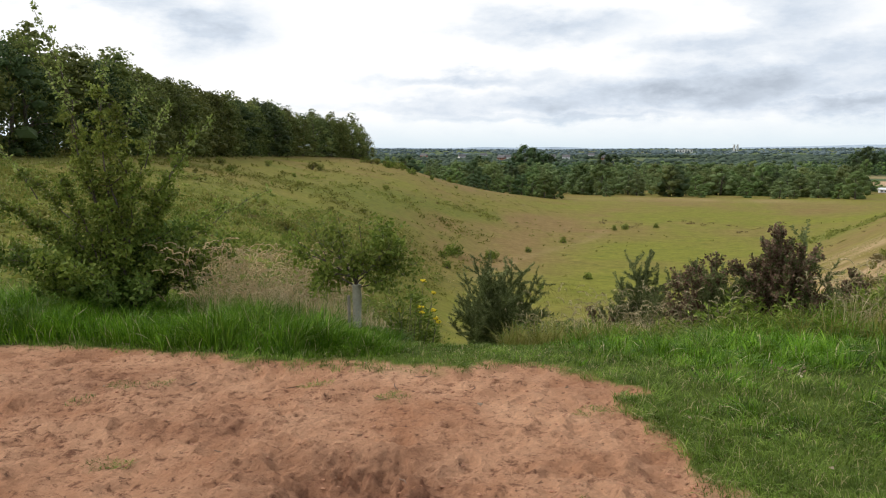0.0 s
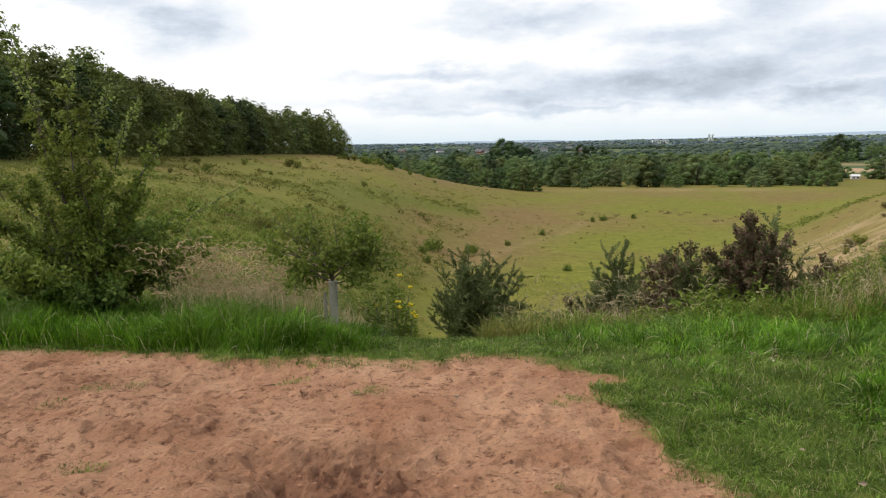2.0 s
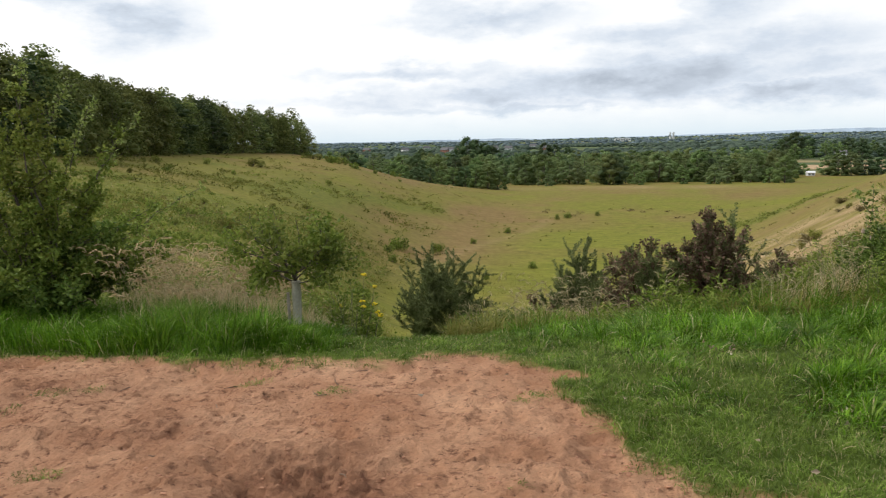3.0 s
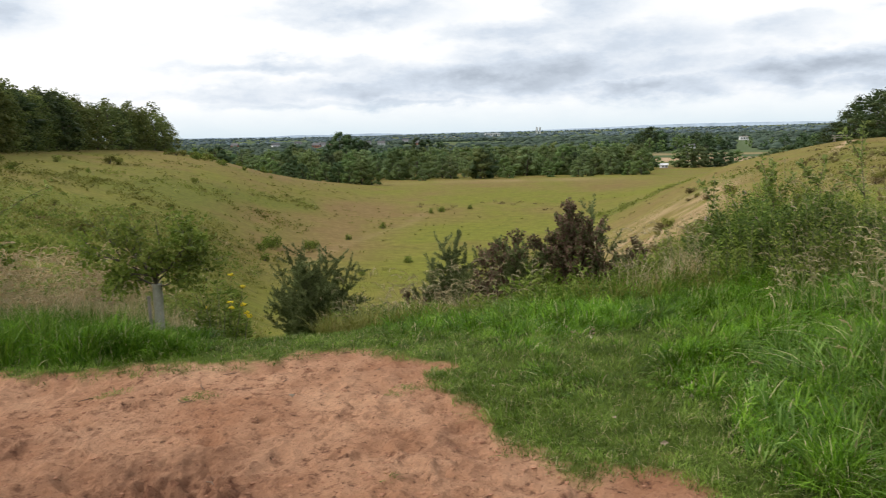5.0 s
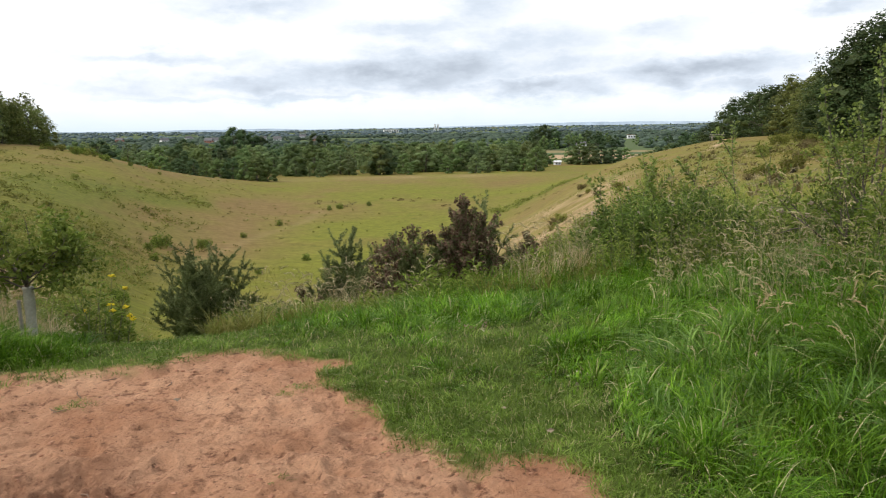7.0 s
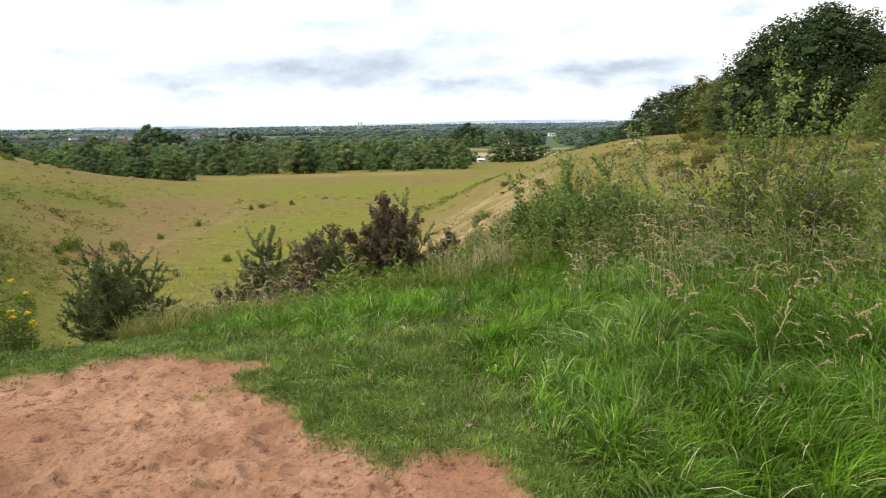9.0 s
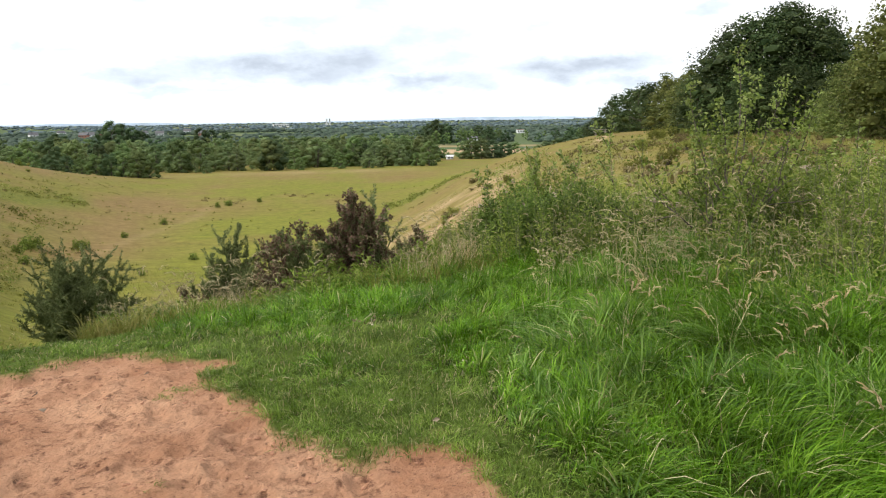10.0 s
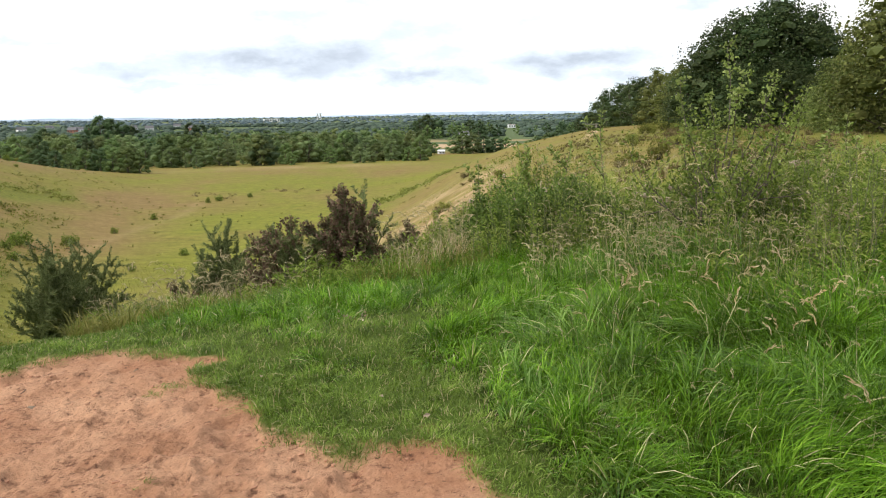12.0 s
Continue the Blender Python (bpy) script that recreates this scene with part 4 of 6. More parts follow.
def twigs(soup, tips, start, way, length, radius, rng, depth, spread=0.6, rise=0.15):
    """A branching stem; tips gathers (point, direction) along the outer twigs."""
    n = 5
    pts = [np.array(start, float)]
    w = unit(np.array(way, float))
    for i in range(n - 1):
        w = unit(w + rng.normal(size=3) * 0.16 + [0, 0, rise * 0.3])
        pts.append(pts[-1] + w * length / (n - 1))
    tube(soup, pts, np.linspace(radius, radius * 0.45, n), 6 if radius > 0.008 else 4)
    if depth <= 1:
        for k in range(1, n):
            tips.append((pts[k], w))
    if depth > 0:
        for k in range(3 if depth > 1 else 4):
            j = rng.integers(2, n)
            q = unit(w + rng.normal(size=3) * spread + [0, 0, rise])
            twigs(soup, tips, pts[j], q, length * rng.uniform(0.45, 0.75), radius * 0.5, rng, depth - 1, spread, rise)


def leafed(tips, rng, per, size, width=0.6, scatter=0.05):
    s = Soup()
    p = np.repeat(np.array([t[0] for t in tips]), per, axis=0)
    w = np.repeat(np.array([t[1] for t in tips]), per, axis=0)
    at = p + rng.normal(size=p.shape) * scatter
    leaves(s, at, w * 0.5 + rng.normal(size=p.shape), size * rng.uniform(0.6, 1.25, len(p)), width, rng)
    return s


def limb(parent, rng, start, way, length, radius, depth, leaf_mat, per, size, spread=0.6, rise=0.12, scatter=0.06, width=0.6, wood_mat=None):
    """One limb of a shrub with its own foliage."""
    wood, tips = Soup(), []
    twigs(wood, tips, start, way, length, radius, rng, depth, spread, rise)
    ob = part("limb", wood, wood_mat or M_BARK, parent)
    part("foliage", leafed(tips, rng, per, size, width, scatter), leaf_mat, ob)
    return ob


def arm(parent, rng, start, tip, radius, twig, leaf_mat, per, size, bow=0.12, nodes=9, sides=3, scatter=0.03, bare=2):
    """A long branch bowed from start to tip, with short leafy side twigs."""
    p0, p1 = np.array(start, float), np.array(tip, float)
    ln = np.linalg.norm(p1 - p0)
    u = np.linspace(0, 1, nodes)[:, None]
    out = (p1 - p0) * [1, 1, 0]
    pts = p0 + (p1 - p0) * u + np.sin(u * np.pi) * ([0, 0, bow * ln * 0.6] - out * bow) + rng.normal(size=(nodes, 3)) * 0.018 * ln * np.sin(u * np.pi)
    wood, tips = Soup(), []
    tube(wood, pts, np.linspace(radius, 0.002, nodes), 5)
    way = unit(np.gradient(pts, axis=0))
    for k in range(bare, nodes):
        for q in range(sides):
            w = unit(way[k] * 0.7 + unit(rng.normal(size=3)))
            far = pts[k] + w * twig * rng.uniform(0.4, 1.1) * (1.25 - 0.08 * k)
            mid = (pts[k] + far) / 2 + rng.normal(size=3) * 0.012
            tube(wood, [pts[k], mid, far], [0.004, 0.003, 0.0015], 4)
            tips += [(pts[k], w), (mid, w), (far, w)]
    ob = part("limb", wood, M_BARK, parent)
    part("foliage", leafed(tips, rng, per, size, 0.62, scatter), leaf_mat, ob)
    return ob


def hawthorn():
    """The tall open hawthorn at the edge of the sand: dark leafy skirts, arching limbs and long shoots."""
    rng = np.random.default_rng(31)
    bush = thing("hawthorn_bush", on_land(-24.4, 8.2), "bushy green hawthorn with long pale shoots in tall grass", "shrub", turn=radians(24.4))
    # every other skirt limb has darker leaves, painting in the bush's shaded interior
    for k in range(30):
        a = k * 2.39996
        r = 0.25 + 0.75 * math.sqrt((k + 0.5) / 30)
        arm(bush, rng, (math.cos(a) * 0.08, math.sin(a) * 0.08, 0.0), (math.cos(a) * r * 1.15, math.sin(a) * r * 0.7, rng.uniform(0.35, 1.15)), 0.014, 0.20, M_ELDER if k % 2 else M_HAWLEAF, 8, 0.058, 0.2, 9, 3, 0.035, 3)
    for x, z, y in ((-0.30, 2.05, 0.1), (-0.12, 2.45, 0.0), (0.06, 2.25, -0.1), (0.30, 1.90, 0.1), (0.20, 1.55, -0.2), (-0.22, 1.70, 0.2), (-0.45, 1.55, -0.1), (-0.05, 1.85, 0.15), (0.42, 1.35, 0.0), (-0.1, 1.3, -0.25), (-0.4, 2.2, 0.0), (0.12, 1.95, 0.2)):
        arm(bush, rng, (x * 0.15, y * 0.2, 0.05), (x, y, z), 0.018, 0.20, M_HAWLEAF if z < 1.8 else M_YOUNG, 10, 0.052, 0.08, 11, 3, 0.03, 4)
    for x, z, y in ((0.78, 2.02, 0.0), (0.62, 1.70, 0.1), (0.55, 1.45, -0.1), (1.05, 1.25, 0.1), (0.85, 1.02, -0.1), (1.15, 0.92, 0.0), (-0.80, 1.65, 0.0), (-0.95, 1.30, 0.1), (-1.05, 0.95, -0.1), (-0.7, 1.1, 0.0), (-1.2, 1.5, 0.1)):
        arm(bush, rng, (x * 0.12, y * 0.2, 0.25), (x, y, z), 0.013, 0.15, M_HAWLEAF, 7, 0.050, 0.12, 10, 3, 0.026, 3)
    for x0, z0, x, z in ((-0.32, 2.0, -0.62, 3.25), (-0.34, 2.0, -0.50, 3.05), (-0.3, 2.1, -0.70, 2.9), (0.5, 1.5, 0.98, 2.20), (0.1, 2.0, 0.34, 2.5), (-0.1, 2.2, -0.02, 2.75), (0.7, 0.9, 1.55, 1.45), (0.3, 1.7, 0.55, 2.35), (-0.7, 1.4, -1.1, 2.0)):
        ob = arm(bush, rng, (x0, 0, z0), (x, rng.uniform(-0.1, 0.1), z), 0.006, 0.07, M_SPRIG, 3, 0.042, 0.06, 9, 2, 0.018, 2)
        ob.name = "shoot"
        tagged(ob.children[0], label="pale yellow-green young leaves")
    return bush


def guarded_tree():
    """The small tree in its planting tube."""
    rng = np.random.default_rng(33)
    tree = thing("young_tree", on_land(-7.0, 6.95), "small spreading young tree in a pale plastic tube", "tree")
    wood = Soup()
    tube(wood, [(0, 0, -0.05), (0.01, 0, 0.3), (0, 0.01, 0.68)], [0.022, 0.020, 0.017], 8)
    part("trunk", wood, M_BARK, tree)
    for k in range(17):
        a = k * 2.4
        lean = rng.uniform(0.7, 2.6)
        limb(tree, rng, (0, 0, rng.uniform(0.50, 0.66)), (math.cos(a) * lean, math.sin(a) * lean * 0.8, 0.66), rng.uniform(0.28, 0.42), 0.009, 2, M_YOUNG if k % 2 else M_HAWLEAF, 4, 0.052, 0.55, 0.08, 0.05)
    for x, w, ln in ((-0.28, (-0.6, 0, 1), 0.42), (0.05, (0.2, 0, 1), 0.34), (-0.1, (-0.2, 0, 1), 0.42)):
        limb(tree, rng, (x, 0, 0.80), w, ln, 0.005, 0, M_YOUNG, 5, 0.036, 0.5, 0.3, 0.03)
    guard = Soup()
    zs = np.linspace(-0.1, 0.52, 6)
    tube(guard, np.stack([0.012 * np.sin(zs * 4), 0 * zs, zs], -1), np.full(6, 0.043) + 0.003 * np.sin(zs * 20), 14)
    tube(guard, [(0.010, 0, 0.51), (0.010, 0, 0.525), (0.010, 0, 0.53)], [0.047, 0.047, 0.039], 14)
    part("tree_guard", guard, M_TUBE, tree, "pale weathered plastic tree guard", True)
    stake = Soup()
    tube(stake, [(-0.066, 0.0, -0.1), (-0.069, 0, 0.42)], [0.018, 0.016], 6)
    part("stake", stake, M_TIMBER, tree, "rough wooden stake")
    return tree


def gorse(at, wide, tall, plumes, seed, label, dry, turn=0.0):
    """Gorse: upright plumes of bottle-brush side shoots; dry is the share of plumes brown with pods."""
    rng = np.random.default_rng(seed)
    bush = thing("gorse_bush", at, label, "shrub", "gorse bushes", turn)
    for i in range(plumes):
        a = i * 2.39996 + rng.uniform(-0.4, 0.4)
        out = math.sqrt((i + 0.5) / plumes)
        ln = tall * (1.0 - 0.45 * out ** 1.5) * rng.uniform(0.72, 1.08)
        way = unit(np.array([math.cos(a) * out * wide / tall * 0.45, math.sin(a) * out * wide / tall * 0.45, 1.0]))
        n = 9
        p, w = [np.array([math.cos(a) * out * wide * 0.18, math.sin(a) * out * wide * 0.18, -0.05])], way
        for k in range(n - 1):
            w = unit(w + rng.normal(size=3) * 0.12 + [math.cos(a) * 0.04 * out, math.sin(a) * 0.04 * out, 0.02])
            p.append(p[-1] + w * ln / (n - 1))
        p = np.array(p)
        brown = rng.uniform() < dry
        green, pods = Soup(), Soup()
        tube(green, p, np.linspace(0.014, 0.004, n), 5)
        brushes = [(p[-3], p[-1] + w * 0.06)]
        for k in range(1, n - 1):
            for q in range(2):
                w2 = unit(w * 0.8 + unit(rng.normal(size=3) * [1, 1, 0.5]) * 0.9)
                brushes.append((p[k], p[k] + w2 * ln * rng.uniform(0.14, 0.32) * (1.15 - 0.6 * k / n)))
        for s0, s1 in brushes:
            axis, reach = unit(s1 - s0), np.linalg.norm(s1 - s0)
            tube(green, [s0, s1], [0.005, 0.003], 3)
            m = int(14 + 175 * reach)
            u = rng.uniform(0.05, 1.03, (m, 1))
            d = unit(unit(np.cross(rng.normal(size=(m, 3)), axis)) + axis * 0.8)
            leaves(green, s0 + (s1 - s0) * u, d, rng.uniform(0.030, 0.054, m) * (1.15 - 0.4 * u[:, 0]), 0.30, rng)
            if brown:
                tube(pods, [s0, s1], [0.007, 0.005], 3)
                m = int(9 + 175 * reach)
                u = rng.uniform(0.2, 1.03, (m, 1))
                d = unit(np.cross(rng.normal(size=(m, 3)), axis))
                leaves(pods, s0 + (s1 - s0) * u + d * rng.uniform(0.004, 0.026, (m, 1)), d + axis * 0.6, rng.uniform(0.022, 0.038, m), 0.9, rng)
        ob = part("plume", green, M_GORSE, bush)
        if brown:
            tube(pods, p[2:], np.linspace(0.016, 0.006, n - 2), 4)
            part("pod_spike", pods, M_GORSEDRY, ob, "dark brown dry seed pods")
    return bush


def herb(name, at, label, stems, tall, spread, leaf, mat, seed, category="plant", group="", flower=None, narrow=0.3, droop=0.3, lean=0.25, dense=1.0):
    """A clump of leafy upright stems, with flower heads where given."""
    rng = np.random.default_rng(seed)
    ob = thing(name, at, label, category, group)
    st, lf = Soup(), Soup()
    for i in range(stems):
        a, r = rng.uniform(0, 6.28), spread * math.sqrt(rng.uniform())
        base = np.array([math.cos(a) * r, math.sin(a) * r, -0.06])
        h = tall * rng.uniform(0.55, 1.05) * (1 - 0.35 * (r / spread) ** 2)
        tilt = rng.normal(size=2) * lean * 0.5 + np.array([math.cos(a), math.sin(a)]) * lean * 0.4
        zs = np.linspace(0, 1, 6)
        p = base + np.stack([tilt[0] * h * zs ** 1.5, tilt[1] * h * zs ** 1.5, h * zs], -1)
        tube(st, p, np.linspace(0.006, 0.002, 6) * (0.6 + tall * 0.4), 4)
        m = int(dense * 60 * h)
        u = rng.uniform(0.10, 1, m)
        at2 = np.stack([np.interp(u, zs, p[:, c]) for c in range(3)], -1)
        ang = rng.uniform(0, 6.28, m)
        d = np.stack([np.cos(ang), np.sin(ang), rng.uniform(0.1, 0.9, m)], -1)
        at2 = at2 + d * rng.uniform(0, 0.05, (m, 1))
        leaves(lf, at2, d + rng.normal(size=(m, 3)) * 0.25, leaf * rng.uniform(0.6, 1.2, m) * (1.1 - 0.4 * u), narrow, rng, droop)
        if flower and i % flower[4] == 0:
            fl, r = Soup(), flower[1] * rng.uniform(0.85, 1.2)
            spiky = 1 + 0.32 * rng.normal(size=(len(ICO2[0]), 1)).clip(-1.2, 1.6)
            fl.add(ICO2[0] * spiky * [r * 1.15, r * 1.15, r * flower[2]] + p[-1], ICO2[1])
            part("flower_head", fl, flower[0], ob, flower[3])
    tagged(part("stalk", st, M_STALK, ob), kind="stuff")
    part("foliage", lf, mat, ob)
    return ob


def sapling(at, label, tall, seed, sides=5, sway=0.12):
    """A thin young tree: upright shoots set close with pale leaves."""
    rng = np.random.default_rng(seed)
    ob = thing("sapling", at, label, "sapling", "young saplings")

    def shoot(start, way, ln, radius, parent, nodes):
        pts, w = [np.array(start, float)], unit(np.array(way, float))
        for k in range(7):
            w = unit(w + rng.normal(size=3) * 0.09 + [0, 0, 0.05])
            pts.append(pts[-1] + w * ln / 7)
        pts = np.array(pts)
        wood = Soup()
        tube(wood, pts, np.linspace(radius, 0.002, 8), 5)
        m = nodes * 4
        u = np.repeat(np.linspace(0.18, 1.0, nodes), 4)
        at2 = np.stack([np.interp(u * 7, np.arange(8), pts[:, c]) for c in range(3)], -1)
        d = rng.normal(size=(m, 3)) * [1, 1, 0.6] + [0, 0, 0.5]
        lf = Soup()
        leaves(lf, at2 + unit(d) * rng.uniform(0.0, 0.03, (m, 1)), d, rng.uniform(0.035, 0.07, m), 0.6, rng)
        br = part("branch", wood, M_BARK, parent)
        part("foliage", lf, M_SPRIG, br)
        return pts

    stem = shoot((0, 0, -0.05), (rng.normal() * sway, rng.normal() * sway, 1), tall, 0.009, ob, int(24 * tall))
    for k in range(sides):
        j = rng.integers(2, 6)
        a = rng.uniform(0, 6.28)
        shoot(stem[j], (math.cos(a) * 0.8, math.sin(a) * 0.8, 0.8), tall * rng.uniform(0.18, 0.34), 0.005, ob, int(10 * tall))
    return ob


def scrub_proto(name, mat, seed, tall=1.2, wide=1.0):
    """A low rounded wild bush of leafy clumps."""
    rng = np.random.default_rng(seed)
    ob = thing(name, (0, 0, 0), "", "shrub")
    wood, cr = Soup(), Soup()
    for k in range(12):
        a = k * 2.4
        c = np.array([math.cos(a) * wide * rng.uniform(0.1, 0.5), math.sin(a) * wide * rng.uniform(0.1, 0.5), tall * rng.uniform(0.08, 0.62)])
        tube(wood, [(0, 0, -0.1), c * [0.5, 0.5, 0.6], c], [0.03, 0.018, 0.006], 4)
        r = wide * rng.uniform(0.2, 0.34)
        d = unit(rng.normal(size=(46, 3)))
        leaves(cr, c + d * r * rng.uniform(0.3, 1.05, (46, 1)), d + rng.normal(size=(46, 3)) * 0.6, rng.uniform(0.08, 0.17, 46), 0.7, rng)
    part("stem", wood, M_BARK, ob)
    part("foliage", cr, mat, ob)
    return ob


hawthorn()
guarded_tree()
gorse(on_land(4.4, 10.4), 1.05, 1.74, 62, 47, "dense dark green gorse bush at the slope's edge", 0.0)
gorse(on_land(8.0, 10.8), 0.6, 0.75, 11, 46, "low grey-green gorse beside the dense bush", 0.3)
gorse(on_land(15.6, 8.9), 0.62, 1.30, 30, 42, "grey-green gorse bush with a few brown tops", 0.06)
gorse(on_land(13.6, 9.0), 0.30, 0.95, 8, 49, "small brown-tipped gorse beside a taller one", 0.7)
gorse(on_land(20.9, 8.6), 0.62, 1.24, 34, 43, "brown gorse bush covered in dry seed pods", 0.5)
gorse(on_land(25.6, 8.4), 0.60, 1.36, 34, 64, "tall dark brown gorse bush with dry pods", 0.62)
gorse(on_land(29.8, 9.4), 0.7, 0.75, 11, 45, "low brown gorse bush beside taller gorse", 0.6)
herb("ragwort_plant", on_land(-2.6, 7.3), "green ragwort with yellow flower heads in long grass", 24, 0.72, 0.24, 0.085, M_HERB, 51, flower=(M_YELLOW, 0.024, 0.6, "bright yellow flower head", 3))
herb("leafy_weed", on_land(-10.5, 8.6), "tall leafy green weed behind the long grass", 30, 0.7, 0.5, 0.07, M_HAWLEAF, 52, group="leafy weeds")
herb("leafy_weed", on_land(-16.5, 9.2), "low leafy green weed behind the long grass", 34, 0.75, 0.6, 0.07, M_HAWLEAF, 53, group="leafy weeds")
for b, d, h, sd in ((-9.5, 10.5, 0.55, 184), (-12.5, 11.2, 0.7, 185), (-6.0, 11.0, 0.5, 186), (-17.0, 11.6, 0.8, 187), (-20.0, 11.0, 0.8, 188), (-14.0, 13.5, 0.8, 189), (-8.0, 13.5, 0.7, 190)):
    herb("leafy_weed", on_land(b, d), "leafy green weeds on the slope behind the grass", 30, h, 0.7, 0.08, M_HERB if sd % 2 else M_HAWLEAF, sd, group="leafy weeds", dense=1.1)
# fresh green ferny weeds before the gorse
for b, d, h, sd in ((22.6, 8.3, 0.75, 54), (19.0, 8.2, 0.5, 55), (25.5, 8.0, 0.55, 56), (12.5, 8.6, 0.45, 57), (9.5, 9.0, 0.45, 58), (28.4, 8.0, 0.5, 59), (16.4, 7.6, 0.40, 60), (30.8, 8.0, 0.5, 48), (21.6, 7.5, 0.62, 160), (23.4, 7.3, 0.45, 161), (6.6, 8.4, 0.42, 162), (18.0, 7.4, 0.36, 163), (27.2, 7.3, 0.36, 164), (14.2, 7.6, 0.34, 165)):
    herb("ferny_weed", on_land(b, d), "bright green ferny weed in front of gorse", 16, h, 0.28, 0.10, M_HERB, sd, group="ferny weeds", dense=1.3)
for b, d, h, r, sd in ((36.4, 8.3, 0.62, 0.34, 101), (38.4, 8.1, 0.86, 0.42, 102), (40.6, 8.0, 0.98, 0.46, 103), (42.6, 8.2, 0.84, 0.40, 104), (45.4, 7.9, 0.62, 0.36, 105), (54.2, 7.7, 0.95, 0.40, 106)):
    herb("dark_shrub", on_land(b, d), "dense darker green shrub among the weeds", 44, h, r, 0.062, M_ELDER, sd, "shrub", "dark shrubs", dense=2.6, narrow=0.5)
for b, d, h, sd in ((7.2, 9.2, 0.36, 131), (10.6, 8.8, 0.34, 132), (13.2, 8.5, 0.42, 133), (15.6, 8.3, 0.38, 134), (17.8, 8.5, 0.45, 135), (20.4, 8.2, 0.40, 136), (23.8, 8.3, 0.5, 137), (26.8, 8.4, 0.42, 138), (28.6, 8.8, 0.46, 139), (31, 9.0, 0.42, 140)):
    herb("low_weed", on_land(b, d), "low olive-green weeds at the feet of the gorse", 26, h, 0.42, 0.055, M_HAWLEAF if sd % 2 else M_HERB, sd, group="low weeds", dense=1.4)
for b, d, h, sd in ((6.6, 8.9, 0.55, 201), (7.8, 8.5, 0.50, 202), (9.0, 8.9, 0.52, 203), (10.2, 8.4, 0.42, 204), (11.6, 8.9, 0.46, 205)):
    herb("dark_weed", on_land(b, d), "dark green weeds with dry stems beside gorse", 20, h, 0.26, 0.065, M_ELDER if sd % 2 else M_GORSE, sd, group="dark weeds", dense=1.6)
for b, d, sd in ((25.8, 5.7, 206), (30.8, 6.2, 207), (36.0, 4.4, 208)):
    herb("dead_clump", on_land(b, d), "small clump of dead brown leaves in the turf", 16, 0.10, 0.11, 0.05, M_DEADLEAF, sd, group="dead clumps", lean=0.9, narrow=0.5)
# the dense leafy bank on the right
for b, d, h, sp, sd in ((35.6, 9.3, 0.73, 0.5, 61), (38.2, 9.4, 1.00, 0.55, 62), (40.6, 9.3, 1.24, 0.6, 63), (43.0, 9.3, 0.85, 0.6, 64), (33.2, 9.8, 0.59, 0.5, 65), (45.8, 9.0, 0.80, 0.6, 66), (48.6, 8.8, 0.73, 0.6, 67), (51.6, 8.6, 0.78, 0.6, 68), (54.4, 8.6, 0.86, 0.6, 69), (57.2, 8.4, 0.95, 0.6, 70), (60.4, 8.2, 1.00, 0.6, 71), (63.6, 8.0, 1.12, 0.6, 72), (66.6, 7.8, 1.18, 0.6, 73), (30.6, 10.2, 0.50, 0.5, 74), (42.4, 8.4, 0.83, 0.5, 75), (39.6, 8.4, 0.71, 0.5, 76), (58, 9.6, 0.9, 0.6, 77), (64, 9.2, 1.18, 0.6, 78)):
    herb("leafy_weed", on_land(b, d), "tall fine-leaved green weeds growing on the bank", 46, h, sp, 0.056, M_HERB, sd, group="leafy weeds", dense=1.8)
for b, d, h, sd in ((37.0, 7.6, 0.62, 171), (39.4, 7.4, 0.75, 172), (41.8, 7.5, 0.80, 173), (44.4, 7.4, 0.62, 174), (49.0, 7.2, 0.6, 175), (52.6, 7.0, 0.66, 176), (56.0, 6.9, 0.7, 177), (59.6, 6.6, 0.66, 178), (63.0, 6.5, 0.72, 179), (66.4, 6.3, 0.7, 180), (61.2, 5.6, 0.5, 181), (57.0, 6.0, 0.5, 182), (59.6, 7.7, 1.05, 195), (61.8, 7.3, 1.1, 196), (63.8, 6.9, 1.1, 197), (57.4, 7.8, 0.85, 198)):
    herb("leafy_weed", on_land(b, d), "leafy green weeds growing through the seeding grass", 28, h, 0.42, 0.06, M_HERB, sd, group="leafy weeds", dense=1.3)
for b, d, h, sd in ((39.0, 9.0, 1.05, 91), (48.8, 8.3, 0.75, 92), (59.8, 8.6, 1.05, 93), (36.6, 9.0, 0.75, 94), (46.6, 8.8, 0.75, 95)):
    herb("thistle_plant", on_land(b, d), "tall thistle with faded purple heads among weeds", 9, h, 0.28, 0.13, M_HERB, sd, group="thistles", flower=(M_PURPLE, 0.024, 1.1, "faded purple thistle head", 2), narrow=0.22, dense=0.6)
for b, d, h, n, sd in ((45.7, 9.6, 1.50, 2, 81), (58.8, 9.0, 1.15, 4, 85), (40.0, 9.2, 1.20, 6, 86), (35.2, 10.4, 1.15, 2, 87), (42.4, 9.4, 1.15, 6, 88), (61.5, 8.6, 1.2, 4, 89), (64.4, 8.4, 1.3, 5, 90), (38.2, 9.4, 1.0, 4, 79)):
    sapling(on_land(b, d), "thin young sapling with pale green leaves among weeds", h, sd, n)


